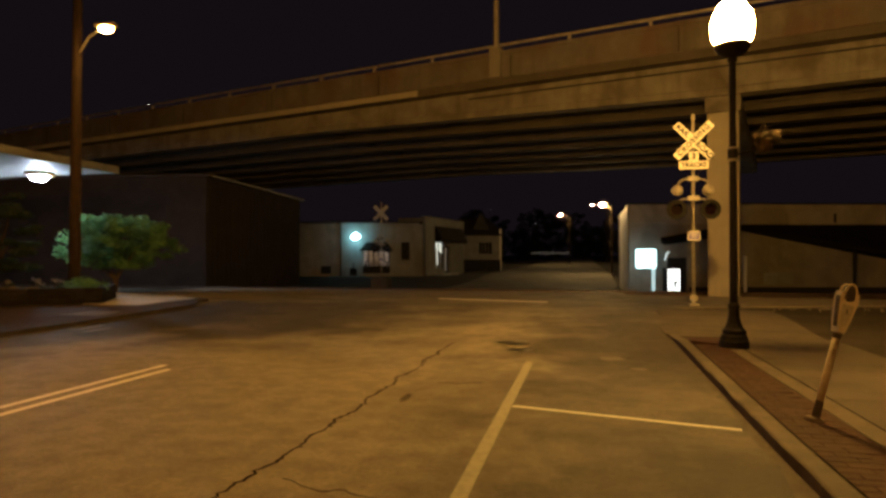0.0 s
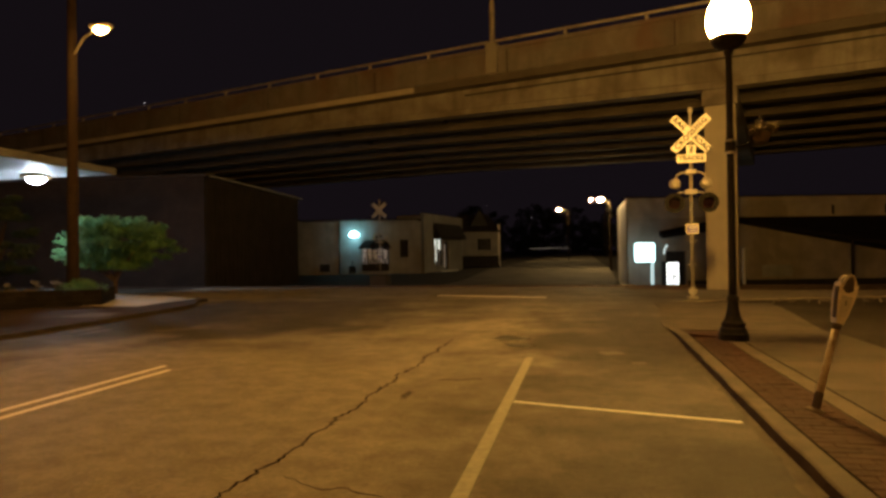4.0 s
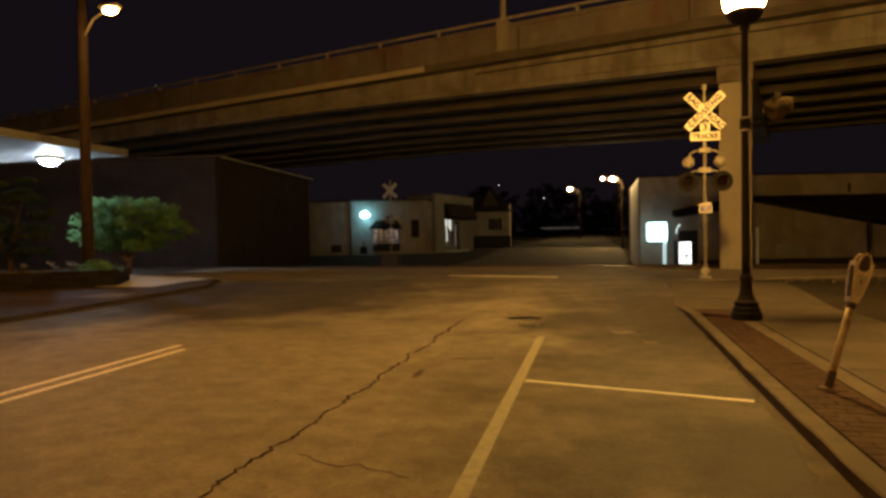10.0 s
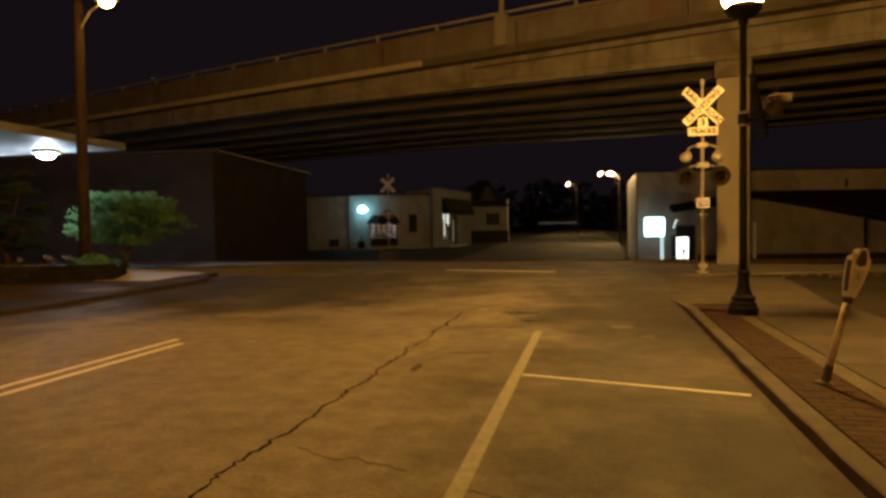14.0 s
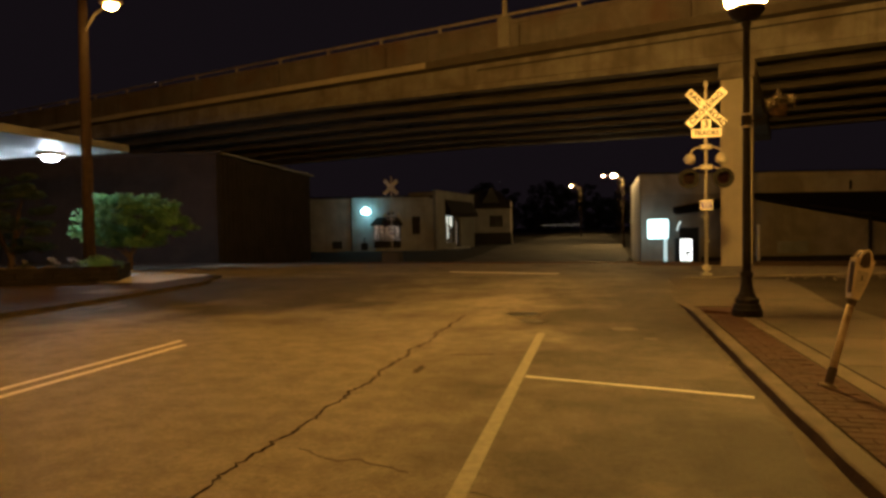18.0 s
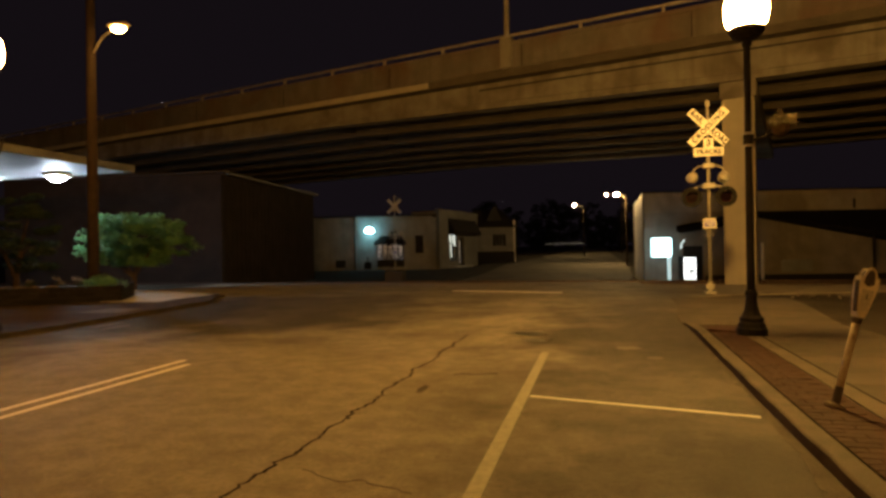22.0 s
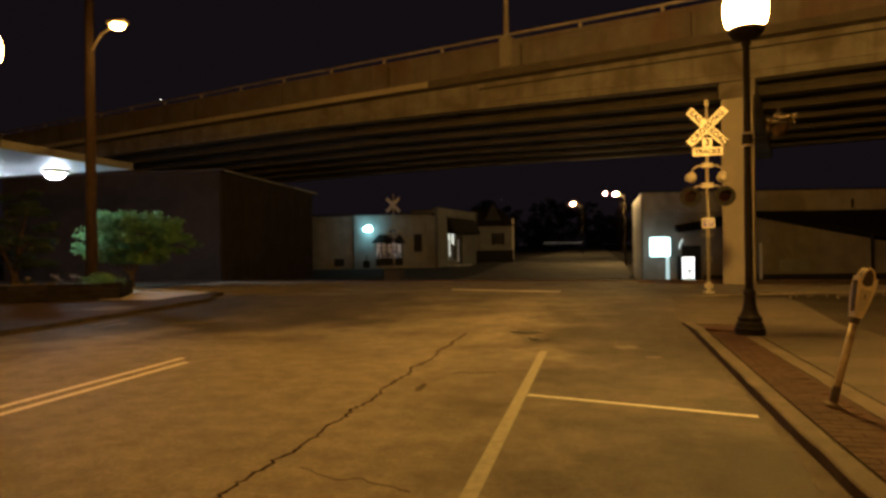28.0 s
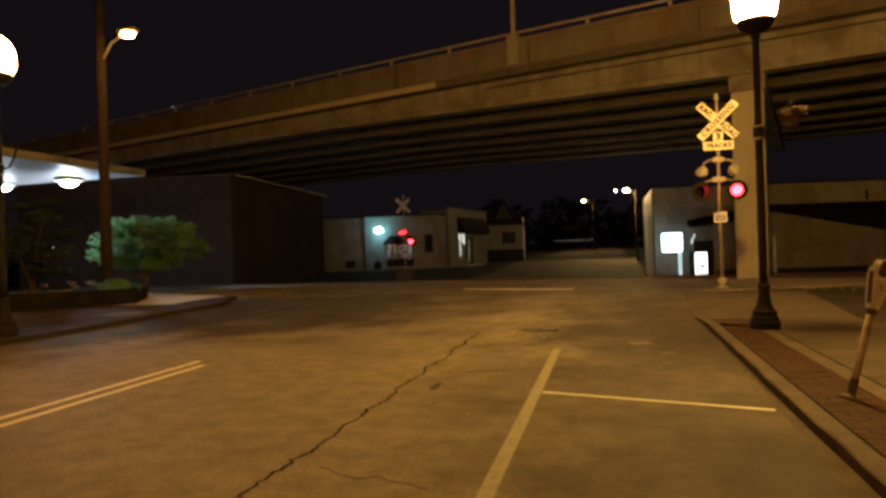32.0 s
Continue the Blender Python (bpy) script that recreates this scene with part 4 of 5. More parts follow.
def planter():
    """A low dark block wall round a bed beside the driveway."""
    ax, ay, bx, by = -15.0, 11.2, -11.62, 13.36
    ang = math.degrees(math.atan2(by - ay, bx - ax))
    L = math.hypot(bx - ax, by - ay)
    e = thing("planter_wall", "low dark block planter wall beside the driveway", "planter", ax, ay, level(13) + 0.08, ang)
    part("soil", boxed(0.2, L - 0.2, 0.2, 2.2, 0, 0.35), DIRT, e, "dark soil")
    for row in range(3):
        n = int(L / 0.4)
        for i in range(n + 1):
            x0 = i * 0.4 - (0.2 if row % 2 else 0)
            x1 = min(x0 + 0.392, L)
            x0 = max(x0, 0)
            if x1 - x0 > 0.05:
                part("block", boxed(x0, x1, 0, 0.19, row * 0.135, row * 0.135 + 0.129, 0.008), STONE_DARK, e)
        for i in range(5):
            part("block", boxed(L - 0.19, L, 0.2 + i * 0.4, 0.59 + i * 0.4, row * 0.135, row * 0.135 + 0.129, 0.008), STONE_DARK, e)
    hedge = thing("low_plant", "low grey-green bedding plant on the planter", "plant", -12.2, 13.6, level(14) + 0.42)
    rnd = random.Random(12)
    part("stem", tube((0, 0, -0.02), (0, 0, 0.12), 0.02, 0.012, 6), BARK, hedge)
    leafy("foliage", leaves([(rnd.uniform(-0.55, 0.3), rnd.uniform(-0.3, 0.3), rnd.uniform(0, 0.2), 0.14) for _ in range(22)], 60, 1.2, 0.04, 5), LEAF, hedge)

    for i in range(7):
        part("coping_stone", boxed(0.35 + i * 0.33, 0.62 + i * 0.33 - 0.03 * (i % 3), -0.02, 0.2, 0.408, 0.432, 0.006), KERB, e, "pale coping stone")
    for x, y, s in ((-13.5, 12.5, 0.07), (-12.95, 12.75, 0.13), (-12.6, 12.95, 0.1)):
        fl = thing("flowering_plant", "small white-flowered bedding plant on the planter", "plant", x, y, level(13) + 0.43, 0, "white bedding plants")
        part("stem", tube((0, 0, -0.02), (0, 0, 0.2), 0.012, 0.008, 6), BARK, fl)
        leafy("flowers", leaves([(rnd.uniform(-s, s), rnd.uniform(-s, s), rnd.uniform(0.16, 0.26), 0.05) for _ in range(4)], 14, 1.2, 0.03, 7), PETAL, fl, "small white petals")
        leafy("foliage", leaves([(rnd.uniform(-s, s), rnd.uniform(-s, s), rnd.uniform(0.02, 0.14), 0.06) for _ in range(6)], 24, 1.2, 0.035, 8), LEAF_DARK, fl)


def far_woods():
    """Dark trees that close the end of the street."""
    e = thing("far_woods", "dark trees closing the end of the street", "trees", 0, 0, 0, kind="stuff")
    rnd = random.Random(77)
    cs, trunks = [], bmesh.new()
    for i in range(26):
        x, y = -46 + i * 4.2 + rnd.uniform(-1.5, 1.5), rnd.uniform(215, 245)
        h = rnd.uniform(9, 17)
        z = level(y)
        cyl(trunks, (x, y, z - 0.3), (x + rnd.uniform(-0.5, 0.5), y, z + h * 0.7), 0.3, 0.12, 7)
        for _ in range(36):
            f = rnd.uniform(0.06, 1)
            w = h * 0.28 * (1.15 - abs(f - 0.55))
            cs.append((x + rnd.uniform(-w, w), y + rnd.uniform(-w, w), z + h * f, rnd.uniform(0.8, 1.6)))
    part("trunks", trunks, WOOD_POLE, e)
    leafy("leaves", leaves(cs, 40, 1.25, 0.6, 78), LEAF_FAR, e)


far_woods()
street_lamp(1.98, 9.14)
street_lamp(-9.7, 8.15, globe=GLOBE_DIM).scale = (1.1, 1.1, 1.1)
# Two unseen lamps assumed behind the camera to light the near street.
street_lamp(1.7, -9.5, globe=GLOBE_HALF)
street_lamp(-9.75, -8.5, globe=GLOBE_BACK)
hanging_basket(2.37, 9.14, 2.95)
parking_meter(1.685, 5.19)
crossing_signal(2.68, 16.72, level(16.7) + 0.01, 0, True, "white railroad crossbuck signal with flashing red lights")
crossing_signal(-12.27, 37.2, level(37.2), 0, False, "railroad crossing signal beyond the tracks, seen from behind", 0.5)
utility_pole()
planter()
shrub_tree("small_tree", "spreading green tree lit by the canopy light", -15.1, 17.9, level(17.9) + 0.01, 3.9, 0.9, 2.5, 170, 46, 0.105, LEAF, 21)
shrub_tree("dark_tree", "dense dark tree beside the planter", -14.5, 13.0, level(13) + 0.47, 2.8, 0.4, 2.3, 50, 170, 0.06, LEAF_DARK, 31, wood=WOOD_POLE)


# ---- overpass ----
def overpass():
    e = thing("overpass", "weathered concrete road overpass above the tracks", "bridge", 1.31, 23.14, 0, -15.45)
    a, b = -46.0, 34.0
    under = lambda q: 7.02 - 0.0215 * (min(max(q, -14.0), 3.0) + 14.0)
    wide = 17.3
    for i in range(7):
        y = i * 2.78
        bm = bmesh.new()
        rings = []
        for q in (a, -14, 3, b):
            u = under(q)
            rings.append([bm.verts.new((q, y + p, z)) for p, z in ((-0.06, u), (0.56, u), (0.56, u + 0.22), (0.5, u + 0.26), (0.5, 7.85), (0, 7.85), (0, u + 0.26), (-0.06, u + 0.22))])
        for p, r in zip(rings, rings[1:]):
            for k in range(8):
                bm.faces.new((p[k], p[(k + 1) % 8], r[(k + 1) % 8], r[k]))
        bm.faces.new(rings[0])
        bm.faces.new(rings[-1][::-1])
        # Inner girders use the copy darkened for underside shade.
        part("girder", bm, BRIDGE_CONC if i == 0 else SHADED_CONC, e)
    part("deck", boxed(a, b, -0.5, wide + 0.2, 7.853, 8.14), SHADED_CONC, e)
    for y0 in (-0.55, wide):
        bm = boxed(a, b, y0, y0 + 0.28, 8.143, 9.12, 0.02)
        box(bm, a, b, y0 - 0.05, y0 + 0.33, 9.0, 9.16)
        part("parapet", bm, PARAPET_CONC, e, "dark-stained concrete parapet")
        s = -4.6 - 2.85 * 14
        while s < b:
            p = part("rail_post", boxed(s - 0.05, s + 0.05, y0 + 0.08, y0 + 0.2, 9.16, 9.4, 0.01), RAIL_STEEL, e)
            s += 2.85
        part("handrail", tube((a, y0 + 0.14, 9.43), (b, y0 + 0.14, 9.43), 0.055, 0.055, 10), RAIL_STEEL, e, "pale tubular handrail")
    s = -14.5
    while s < 30:
        part("diaphragm", boxed(s, s + 0.25, 0.52, wide - 0.6, 7.25, 7.85), SHADED_CONC, e)
        s += 6.0
    for s in (3.3, 24.0, -40.0):
        top = min(under(s - 0.6), under(s + 0.6)) - 0.004
        for y in (0.03, 5.4, 10.8, 16.2):
            part("pier", boxed(s - 0.48 - 0.075 * y, s + 0.48 - 0.075 * y, y, y + 0.9, -0.9, top - 0.55, 0.03), PIER_CONC, e, "pale square concrete pier")
        part("cap_beam", boxed(s - 0.55, s + 0.55, -0.0, wide - 0.1, top - 0.547, top, 0.03), BRIDGE_CONC, e)
    part("deck_edge", boxed(-40, -8.1, -0.535, -0.503, 7.88, 8.12, 0.008), PIER_CONC, e, "pale repaired strip along the deck edge")
    part("conduit", tube((-6, -0.09, 7.6), (14, -0.09, 7.6), 0.03, 0.03, 8), TRIM_DARK, e)
    for k in range(12):
        part("joint", boxed(-40 + k * 6.0, -39.97 + k * 6.0, -0.556, -0.548, 8.16, 8.98), CRACK, e)
    part("pilaster", boxed(-4.84, -4.36, -0.68, -0.3, 8.15, 9.3, 0.02), BRIDGE_CONC, e)
    part("light_pole", tube((-4.6, -0.5, 9.3), (-4.6, -0.5, 17.0), 0.11, 0.07, 10), RAIL_STEEL, e)


overpass()


# ---- buildings ----
def corner_store():
    """The long flat-roofed building by the crossing with a lit sign."""
    z = -1.02
    e = thing("flat_roofed_store", "long flat-roofed tan store with dark awnings", "building", 2.66, 39.55, z, 12.6)
    H = 5.5
    part("wall", wall_panel(30, 0, 4.3, 0.3, [(2.3, 3.5, 0.1, 2.3)]), STUCCO_TAN, e)
    part("parapet", boxed(-0.02, 30, -0.05, 0.3, 4.303, H, 0.02), STUCCO_PALE, e, "pale parapet band")
    part("side_wall", prism([(0, 0.303), (0.28, 0.303), (2.23, 9.0), (1.95, 9.0)], 0, H), TRIM_WHITE, e, "white painted side wall along the street")
    part("back_wall", boxed(1.95, 30, 9.003, 9.3, 0, H), STUCCO_TAN, e)
    part("roof", prism([(0.283, 0.303), (30, 0.303), (30, 9.0), (2.233, 9.0)], H - 0.5, H - 0.3), SHINGLE, e)
    part("coping", boxed(-0.1, 30.1, -0.12, 0.36, H + 0.003, H + 0.08, 0.01), DARK_METAL, e)
    # awning over the door
    def awn(x0, x1, zt, zb, out, zb1=None, out1=None, zt1=None):
        """A sloping awning that may widen and drop along its length."""
        bm = bmesh.new()
        zb1, out1, zt1 = zb1 or zb, out1 or out, zt1 or zt
        A = [bm.verts.new((x0, y, zz)) for y, zz in ((-0.054, zt), (-out, zb), (-out, zb - 0.2), (-0.054, zb - 0.05))]
        B = [bm.verts.new((x1, y, zz)) for y, zz in ((-0.054, zt1), (-out1, zb1), (-out1, zb1 - 0.2), (-0.054, zb1 - 0.05))]
        for i in range(4):
            bm.faces.new((A[i], A[(i + 1) % 4], B[(i + 1) % 4], B[i]))
        bm.faces.new(A)
        bm.faces.new(B[::-1])
        return bm
    part("awning", awn(1.9, 5.4, 3.5, 3.25, 0.7, 3.75, 1.2, 4.15), AWNING, e, "dark cloth awning")
    part("awning", awn(6.4, 22, 4.28, 4.15, 0.3, 0.95, 5.6), AWNING, e, "long dark shed awning")
    for x in (12.4, 18.5):
        part("awning_post", boxed(x - 0.06, x + 0.06, -1.9, -1.78, 0, 2.95 if x < 15 else 1.5), TRIM_DARK, e)
    part("door", boxed(2.32, 3.48, 0.1, 0.16, 0.1, 2.28), TRIM_DARK, e)
    part("plinth", boxed(3.6, 30, -0.03, -0.003, 0, 0.5), TRIM_DARK, e, "dark painted plinth")
    for x in (12.4, 15.6):
        part("scupper", boxed(x - 0.06, x + 0.06, -0.14, -0.053, 4.4, 4.95, 0.01), TRIM_DARK, e, "dark roof drain box")
    part("downpipe", tube((6.95, -0.1, 0), (6.95, -0.1, 2.4), 0.09, 0.09, 8), TRIM_WHITE, e, "short white downpipe")
    part("wall_plaque", boxed(8.1, 9.95, -0.05, -0.003, 0.66, 1.38, 0.01), STUCCO_WHITE, e, "pale blank wall plaque")
    return e


def lit_sign():
    e = thing("lit_sign", "glowing blue-white sign box on a lit post", "sign", 3.6, 38.3, -1.0, 12.6)
    part("post", boxed(0.26, 0.42, -0.06, 0.06, 0, 1.655, 0.01), POST_LIGHT, e, "glowing pale sign post")
    part("face", boxed(-0.66, 0.48, -0.14, 0.14, 1.66, 2.76, 0.06, 2), SIGN_LIGHT, e, "glowing blank blue-white sign box")
    part("edge_band", boxed(-0.6, 0.42, -0.03, 0.03, 2.763, 2.79, 0.004), CANOPY_WHITE, e)
    c = thing("arched_lamp", "small curved white lamp on the store front", "lamp", 4.62, 38.75, 1.0, 12.6)
    pts = [Vector((0.28 * (1 - math.cos(a)), 0, 0.62 * math.sin(a))) for a in [math.radians(10 + 9 * i) for i in range(9)]]
    part("tube", bent(pts, 0.045, 6), glow("arched_lamp_tube", (0.8, 1, 1), 0.8), c)


def vending_machine():
    e = thing("vending_machine", "lit white vending machine against the store", "vending machine", 5.01, 38.85, -1.0, 12.6)
    part("cabinet", boxed(-0.4, 0.4, -0.3, 0.42, 0, 1.66, 0.02), TRIM_DARK, e)
    f = part("lit_front", boxed(-0.34, 0.34, -0.32, -0.302, 0.12, 1.6, 0.005), VEND_LIGHT, e, "glowing white front")
    part("mark", boxed(-0.04, 0.25, -0.326, -0.321, 0.78, 0.9), TRIM_DARK, f)
    part("mark", boxed(0.0, 0.1, -0.326, -0.321, 0.5, 0.777), TRIM_DARK, f)
    part("mark", boxed(0.17, 0.26, -0.326, -0.321, 0.55, 0.72), TRIM_DARK, f)
    part("mark", boxed(-0.3, 0.3, -0.326, -0.321, 0.36, 0.42), DARK_METAL, f)
    part("mark", boxed(-0.28, -0.12, -0.326, -0.321, 1.2, 1.26), GABLE_GREY, f)
    part("mark", boxed(0.02, 0.28, -0.326, -0.321, 1.3, 1.36), GABLE_GREY, f)


def depot():
    """White painted building across the tracks, lit by one wall lamp."""
    e = thing("white_building", "white painted one-storey building across the tracks", "building", -25.3, 52.75, -0.45, 12.6)
    ops = [(5.45, 6.2, 1.5, 3.1)]
    part("annex_wall", boxed(0, 3.9, 0.05, 0.3, 0, 4.8), STUCCO_TAN, e, "darker tan annex wall")
    w0 = part("wall", wall_panel(7.6, 0, 4.85, 0.3, ops), STUCCO_WHITE, e)
    w0.matrix_basis = pose(3.903, 0, 0)
    part("side_wall", boxed(0, 0.3, 0.303, 9, 0, 4.85), STUCCO_WHITE, e)
    part("roof", boxed(0.3, 11.4, 0.303, 9, 4.4, 4.6), SHINGLE, e)
    part("coping", boxed(-0.08, 11.5, -0.08, 0.36, 4.853, 4.97, 0.01), DARK_METAL, e)
    part("downpipe", tube((3.88, -0.07, 0), (3.88, -0.07, 4.8), 0.06, 0.06, 8), TRIM_DARK, e)
    w = part("window", boxed(9.36, 10.09, 0.06, 0.1, 1.52, 3.08), TRIM_DARK, e, "dark sash window")
    part("sill", boxed(9.27, 10.18, -0.08, 0.055, 1.42, 1.498, 0.01), STUCCO_WHITE, w)
    part("mullion", boxed(9.36, 10.09, 0.03, 0.058, 2.26, 2.32), TRIM_DARK, w)
    part("vent", boxed(2.1, 3.0, -0.09, -0.003, 0.25, 0.95, 0.01), TRIM_DARK, e, "dark louvred vent")
    part("wall_unit", boxed(4.75, 5.35, -0.45, -0.003, 0.1, 0.75, 0.03), DARK_METAL, e, "dark cooling unit by the wall")
    part("standpipe", tube((5.05, -0.2, 0.75), (5.05, -0.2, 1.25), 0.05, 0.05, 8), DARK_METAL, e)
    # bay window under its own dark awning
    bay = part("bay_window", boxed(5.95, 8.35, -0.6, -0.003, 0.3, 0.95, 0.02), TRIM_DARK, e)
    for i in range(5):
        x = 6.05 + i * 0.46
        part("pane", boxed(x, x + 0.34, -0.55, -0.5, 0.95, 2.35), BAY_LIGHT if i in (0, 3, 4) else BAY_DIM, bay, "dimly lit bay pane")
        for k in range(3):
            part("display", boxed(x + 0.04 + 0.09 * k, x + 0.11 + 0.09 * k, -0.62, -0.56, 0.955, 1.15 + ((i * 5 + k * 3) % 7) * 0.11, 0.01), TRIM_DARK, bay)
        part("mullion", boxed(x, x + 0.34, -0.575, -0.552, 1.9, 1.96), TRIM_DARK, bay)
        part("mullion", boxed(x + 0.345, x + 0.455, -0.58, -0.47, 0.95, 2.35), TRIM_DARK, bay)
    bm = bmesh.new()
    pts = [(0, 3.1), (-0.95, 2.45), (-0.95, 2.3), (0, 2.36)]
    A = [bm.verts.new((5.7 + (0.5 if i == 0 else 0), y - 0.004, z)) for i, (y, z) in enumerate(pts)]
    B = [bm.verts.new((8.6 - (0.5 if i == 0 else 0), y - 0.004, z)) for i, (y, z) in enumerate(pts)]
    for i in range(4):
        bm.faces.new((A[i], A[(i + 1) % 4], B[(i + 1) % 4], B[i]))
    bm.faces.new(A)
    bm.faces.new(B[::-1])
    part("bay_awning", bm, AWNING, bay, "dark hipped awning")
    lamp = thing("wall_lamp", "glowing blue-white security lamp on the white wall", "lamp", -20.1, 53.66, 3.1, 12.6)
    part("bracket", boxed(-0.1, 0.1, -0.06, 0.15, -0.1, 0.45, 0.02), TRIM_DARK, lamp)
    part("cap", lathe([(0.1, 0.36), (0.1, 0.42), (0.03, 0.46)], 10, at=(0, -0.35, 0)), DARK_METAL, lamp)
    part("bowl", lathe([(0.05, -0.2), (0.24, -0.16), (0.42, -0.03), (0.42, 0.04), (0.27, 0.22), (0.1, 0.355)], 14, at=(0, -0.35, 0)), WALL_LIGHT, lamp, "glowing blue-white lamp bowl", smooth=True)


def corner_shop():
    """The taller shop front that faces the street, with awning and a lit window."""
    e = thing("shop_front", "pale shop with a dark awning and lit window", "building", -13.88, 54.75, -0.42, 81.6)
    ops = [(2.4, 4.5, 0.6, 3.1), (5.0, 6.4, 0.05, 2.9)]
    part("wall", wall_panel(10.4, 0, 5.3, 0.3, ops), SHOP_GREY, e)
    part("end_wall", boxed(0.62, 0.9, 0.303, 3.0, 4.4, 5.3), SHOP_GREY, e)
    part("coping", boxed(-0.1, 10.5, -0.1, 0.36, 5.303, 5.42, 0.01), SHOP_GREY, e)
    part("roof", boxed(0.3, 10.4, 0.303, 8, 4.7, 4.9), SHINGLE, e)
    w = part("shop_window", boxed(2.4, 4.5, 0.2, 0.26, 0.6, 3.1), SHOP_LIGHT, e, "lit shop window")
    for x in (2.4, 3.42, 4.42):
        part("mullion", boxed(x, x + 0.08, 0.1, 0.19, 0.6, 3.1), TRIM_DARK, w)
    rnd = random.Random(2)
    for i in range(7):
        x = 2.55 + 0.27 * i
        part("display", boxed(x, x + 0.15, 0.12, 0.195, 0.6, 0.9 + rnd.uniform(0, 1.7), 0.01), STUCCO_TAN if i % 2 else TRIM_DARK, w)
    part("door", boxed(5.05, 6.35, 0.18, 0.24, 0.05, 2.85), TRIM_DARK, e)
    part("pane", boxed(5.25, 5.62, 0.172, 0.178, 0.4, 2.6), BAY_LIGHT, e, "dim glass pane of the shop door")
    part("step", boxed(2.3, 6.8, -0.8, -0.003, 0, 0.16, 0.01), STUCCO_WHITE, e, "pale concrete step")
    bm = bmesh.new()
    pts = [(0, 4.65), (-0.6, 3.5), (-0.6, 3.12), (0, 3.2)]
    A = [bm.verts.new((2.2, y - 0.004, z)) for y, z in pts]
    B = [bm.verts.new((9.8, y - 0.004, z)) for y, z in pts]
    for i in range(4):
        bm.faces.new((A[i], A[(i + 1) % 4], B[(i + 1) % 4], B[i]))
    bm.faces.new(A)
    bm.faces.new(B[::-1])
    part("awning", bm, AWNING, e, "dark sloping awning")


def far_house():
    e = thing("frame_house", "small white frame house with a dark roof", "house", -16.6, 78.6, -0.36, 12.6)
    ops = [(4.0, 4.8, 2.1, 3.5)]
    part("wall", wall_panel(6.4, 0, 4.4, 0.25, ops), HOUSE_GREY, e)
    part("side_wall", boxed(6.15, 6.4, 0.253, 8, 0, 4.4), HOUSE_GREY, e)
    part("corner_board", boxed(6.22, 6.44, -0.03, -0.003, 0, 5.3), TRIM_WHITE, e, "white corner board")
    w = part("window", boxed(4.02, 4.78, 0.05, 0.1, 2.12, 3.48), TRIM_DARK, e, "dark window")
    part("shutter", boxed(3.58, 3.96, -0.06, -0.003, 2.05, 3.55), TRIM_DARK, w, "dark shutter")
    part("shutter", boxed(4.84, 5.22, -0.06, -0.003, 2.05, 3.55), TRIM_DARK, w, "dark shutter")
    part("mullion", boxed(4.37, 4.43, 0.02, 0.048, 2.12, 3.48), HOUSE_GREY, w)
    bm = bmesh.new()
    A = [bm.verts.new(p) for p in ((-0.4, -0.4, 4.41), (6.8, -0.4, 4.41), (6.8, 8.4, 4.41), (-0.4, 8.4, 4.41), (1.5, 4, 6.9), (5.0, 4, 6.9))]
    for f in ((0, 1, 5, 4), (1, 2, 5), (2, 3, 4, 5), (3, 0, 4), (3, 2, 1, 0)):
        bm.faces.new([A[i] for i in f])
    part("roof", bm, SHINGLE, e)
    bm = bmesh.new()
    tri = ((2.75, 5.2), (4.95, 5.2), (3.85, 7.3))
    A = [bm.verts.new((x, 0.3, z)) for x, z in tri]
    B = [bm.verts.new((x, 3.6, z)) for x, z in tri]
    for i in range(3):
        bm.faces.new((A[i], A[(i + 1) % 3], B[(i + 1) % 3], B[i]))
    bm.faces.new(A)
    bm.faces.new(B[::-1])
    part("gable", bm, GABLE_GREY, e, "dark grey front gable")
    part("porch", boxed(-0.2, 6.2, -1.6, -0.003, 0, 1.35, 0.02), TRIM_DARK, e, "dark boarded porch base")


def warehouse():
    e = thing("warehouse", "dark windowless metal-clad warehouse", "building", -19.5, 40.9, -0.6, -84)
    part("wall", boxed(0, 13.4, -0.3, 0, 0, 5.85), BLACK_CLAD, e)
    part("end_wall", boxed(-0.003, 0.3, -12, -0.303, 0, 5.85), BLACK_CLAD, e)
    part("far_end_wall", boxed(13.1, 13.4, -12, -0.303, 0, 5.85), BLACK_CLAD, e)
    part("roof", boxed(-0.2, 13.6, -12.2, 0.25, 5.853, 5.98, 0.02), SHINGLE, e)
    part("gutter", boxed(0, 13.4, 0.253, 0.36, 5.83, 5.95, 0.01), CANOPY_GREY, e, "pale roof gutter")
    for i in range(27):
        part("rib", boxed(0.2 + i * 0.5, 0.26 + i * 0.5, 0.003, 0.035, 0.05, 5.8), DARK_METAL, e)


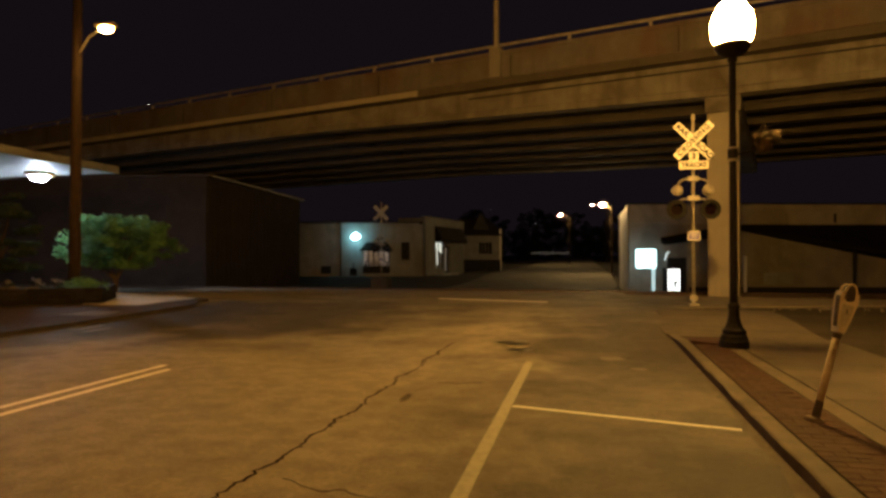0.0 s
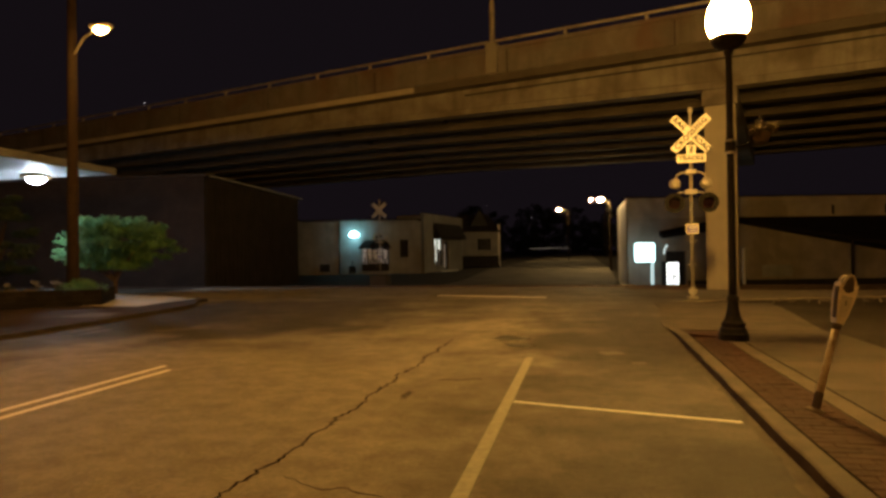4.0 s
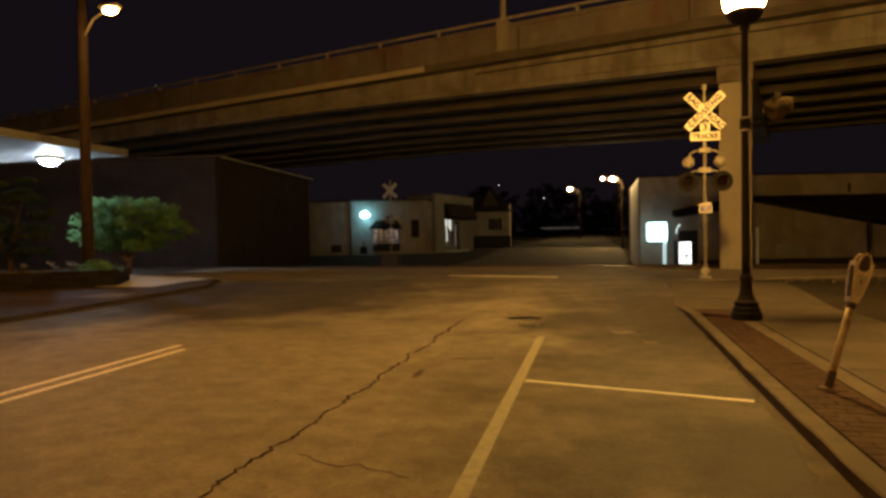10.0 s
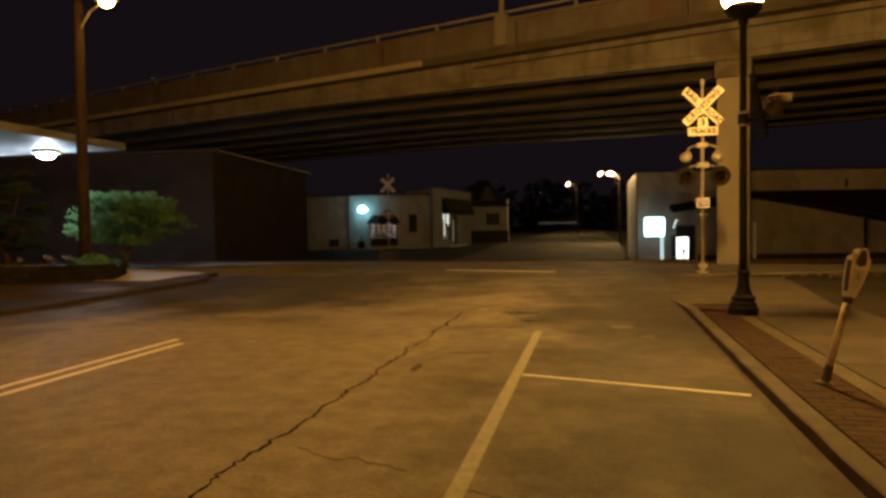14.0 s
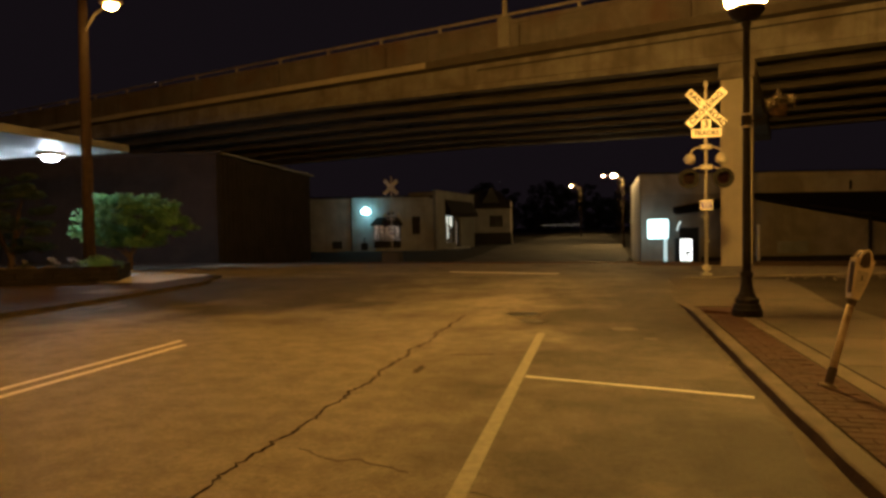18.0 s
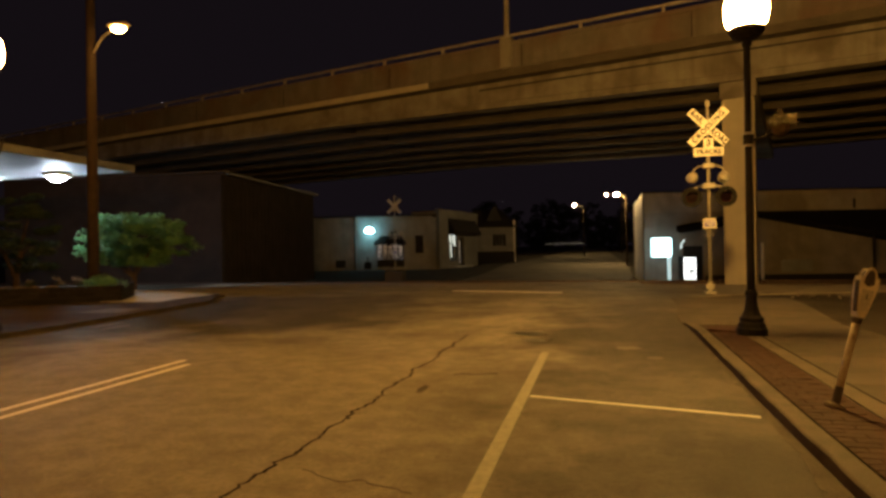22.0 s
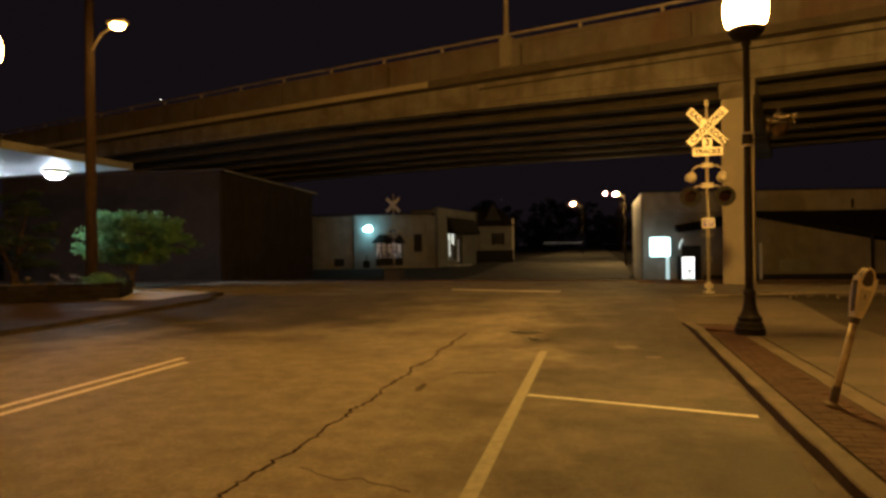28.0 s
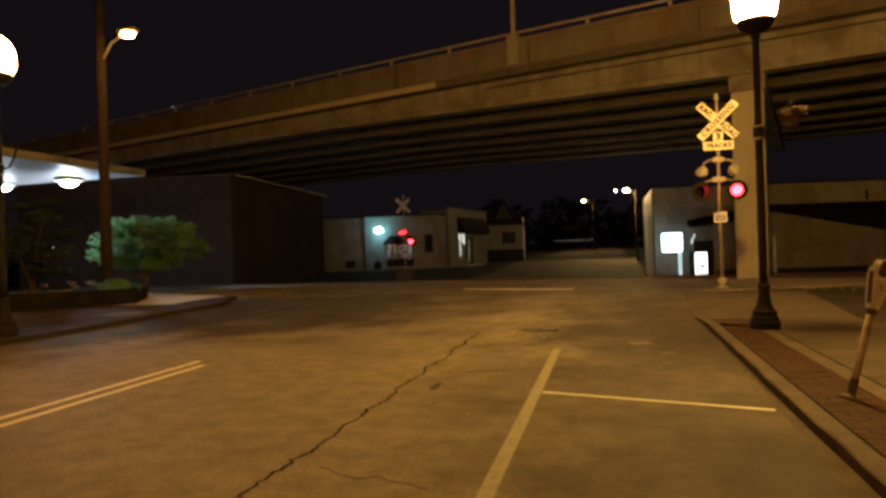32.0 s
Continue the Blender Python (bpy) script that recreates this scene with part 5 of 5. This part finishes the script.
def fuel_canopy():
    e = thing("drive_in_canopy", "flat white canopy lit from below", "canopy", -15.4, 18.4, -0.33, 0)
    part("deck", boxed(-9.5, -0.06, -13, -0.06, 4.5, 4.62), DARK_METAL, e)
    part("soffit", boxed(-9.5, -0.06, -13, -0.06, 4.47, 4.497), SOFFIT, e, "pale sheet-metal soffit")
    part("fascia", boxed(-9.6, -0.0, -0.055, 0.0, 4.46, 4.7, 0.01), CANOPY_GREY, e)
    part("fascia", boxed(-0.055, 0.0, -13, -0.058, 4.46, 4.7, 0.01), CANOPY_GREY, e)
    for x, y in ((-6.8, -2.0), (-2.6, -11.5), (-8.6, -11.5)):
        part("column", boxed(x - 0.12, x + 0.12, y - 0.12, y + 0.12, 0.3, 4.467, 0.01), TRIM_DARK, e)
    for x, y in ((-2.35, -0.9), (-5.3, -0.9)):
        lt = part("light_fixture", boxed(x - 0.32, x + 0.32, y - 0.32, y + 0.32, 4.33, 4.467, 0.02), CANOPY_WHITE, e)
        bm = bmesh.new()
        bmesh.ops.create_uvsphere(bm, u_segments=12, v_segments=8, radius=0.27, matrix=Matrix.Translation((x, y, 4.3)) @ Matrix.Diagonal((1, 1, 0.5, 1)))
        part("lamp_lens", bm, CANOPY_LIGHT, lt, "glowing cool white lens", smooth=True)


def far_lamp(x, y, top, reach, label="far street lamp on a tall pole, glowing amber"):
    z = level(y)
    e = thing("tall_street_lamp", label, "street lamp", x, y, z, 0, "lamps along the far street")
    part("pole", tube((0, 0, 0), (0, 0, top - z), 0.11, 0.07, 8), WOOD_POLE, e)
    part("arm", bent([(0, 0, top - z - 0.5), (-reach * 0.6, 0, top - z + 0.1), (-reach, 0, top - z + 0.15)], 0.04, 6), RAIL_STEEL, e)
    bm = bmesh.new()
    bmesh.ops.create_uvsphere(bm, u_segments=12, v_segments=8, radius=0.12, matrix=Matrix.Translation((-reach, 0, top - z)) @ Matrix.Diagonal((1.3, 0.8, 0.8, 1)))
    part("lamp_lens", bm, FAR_LAMP, e, "glowing amber lens", smooth=True)


corner_store()
lit_sign()
vending_machine()
depot()
corner_shop()
far_house()
warehouse()
fuel_canopy()
far_lamp(2.25, 54.0, 5.62, 0.75)
far_lamp(-2.2, 100.0, 7.95, 1.4)
far_lamp(4.4, 128.0, 11.6, 2.8)


# ---- tracks ----
def tracks():
    for yc in (24.6, 28.9, 33.2):
        e = thing("railway_track", "dark railway track crossing the street", "railway track", 0, yc, level(yc))
        for dy in (-0.72, 0.72):
            bm = boxed(-90, 90, dy - 0.035, dy + 0.035, -0.06, 0.04, 0.006)
            box(bm, -90, 90, dy - 0.07, dy + 0.07, -0.1, -0.06)
            part("rail", bm, RUST_RAIL, e)
        for i in range(60):
            x = -36 + i * 1.2
            if not -9 < x < 6:
                part("sleeper", boxed(x, x + 0.23, -1.3, 1.3, -0.12, -0.02, 0.01), WOOD_POLE, e)


def tiny_lights():
    for x, y, z in ((-13.6, 92.0, 8.3), (-10.1, 130, 8.2), (-31.4, 40.5, 12.6)):
        e = thing("far_light", "tiny far white light on a dark pole", "lamp", x, y, level(y))
        part("pole", tube((0, 0, 0), (0, 0, z - level(y)), 0.035, 0.025, 6), BLACK_IRON, e)
        bm = bmesh.new()
        bmesh.ops.create_uvsphere(bm, u_segments=8, v_segments=6, radius=0.032 if y > 60 else 0.018, matrix=Matrix.Translation((0, 0, z - level(y) + 0.1)))
        part("bulb", bm, SPARK, e)
    e = thing("lit_porch_strip", "long thin lit strip at the end of the street", "light strip", -16.4, 200, 0.9)
    part("post", boxed(0, 0.2, 0, 0.2, 0, 1.6), TRIM_DARK, e)
    part("post", boxed(11.8, 12.0, 0, 0.2, 0, 1.6), TRIM_DARK, e)
    part("strip", boxed(0, 12, 0, 0.2, 1.6, 1.76), FAR_STRIP, e)


tracks()
tiny_lights()


# ---- small pieces: pavers, slabs, gravel ----
def pavers():
    bed = bpy.data.objects["paver_bed"]
    bm = boxed(-0.098, 0.098, -0.048, 0.048, -0.02, 0.012, 0.004)
    first = part("paver", bm, PAVER, bed)
    rnd = random.Random(5)
    made = 0
    y = 9.3
    row = 0
    while y > 0.5:
        x = road_right(y) + 0.281 + (0.1 if row % 2 else 0.0)
        if row % 2:
            half = new("paver", first.data)
            half.parent = bed
            half.matrix_basis = pose(x - 0.152, y, 0.0665 + level(y)) @ Matrix.Diagonal((0.48, 1, 1, 1))
        while x + 0.09 < edge_in(y):
            ob = first if made == 0 else new("paver", first.data)
            ob.parent = bed
            ob.matrix_basis = pose(x, y, 0.0665 + level(y) + rnd.uniform(-0.0015, 0.0015), rnd.uniform(-0.5, 0.5), rnd.uniform(-0.3, 0.3), rnd.uniform(-1, 1))
            made += 1
            x += 0.203
        y -= 0.1015
        row += 1


def slabs():
    y = -6.0
    while y < 15.3:
        y1 = min(y + 1.5, 15.4)
        if y > 9.2:
            left = lambda q: road_right(q) + (0.17 if q < 10.75 else -0.02)
        else:
            left = lambda q: edge_in(q) + 0.187
        n = [y + 0.006 + (y1 - y - 0.012) * k / 4 for k in range(5)]
        if y < 10.75 < y1:
            n = sorted(n + [10.74, 10.76])
        part("slab", strip(left, pave_right, n, pave_up, 0.06), CONCRETE, PAVE)
        y = y1


def gravel_patch():
    e = thing("gravel", "scattered pale gravel and litter beyond the pavement", "gravel", 0, 0, 0, kind="stuff")
    rnd = random.Random(9)
    bm = bmesh.new()
    for _ in range(240):
        x, y = rnd.uniform(4.2, 10), rnd.gauss(17.1, 0.7)
        s = rnd.uniform(0.012, 0.045)
        bmesh.ops.create_cube(bm, size=s, matrix=pose(x, y, level(y) - 0.02 + s * 0.2, rnd.uniform(0, 90), rnd.uniform(0, 90), rnd.uniform(0, 90)))
    part("stones", bm, GRAVEL, e)


pavers()
slabs()
gravel_patch()


# ---- what moves: the signal lenses turn their lit side out ----
def motions():
    for lens, plays in LENSES:
        if plays == "right":
            rows = [(0, pose(0, 0, 0)), (31.667, pose(0, 0, 0)), (31.7, pose(0, 0, 0, 0, 0, 60)), (31.733, pose(0, 0, 0, 0, 0, 120)), (31.767, pose(0, 0, 0, 0, 0, 180)), (32.0, pose(0, 0, 0, 0, 0, 180))]
        else:
            end = 281 if plays == "left" else 312
            rows = [(0, pose(0, 0, 0)), (31.667, pose(0, 0, 0)), (31.7, pose(0, 0, 0, 0, 0, 60)), (31.733, pose(0, 0, 0, 0, 0, 120)), (31.767, pose(0, 0, 0, 0, 0, 180)), (31.8, pose(0, 0, 0, 0, 0, 232)), (31.833, pose(0, 0, 0, 0, 0, 246)), (31.867, pose(0, 0, 0, 0, 0, 262)), (31.9, pose(0, 0, 0, 0, 0, end - 6)), (32.0, pose(0, 0, 0, 0, 0, end))]
        walk(lens, rows)


motions()
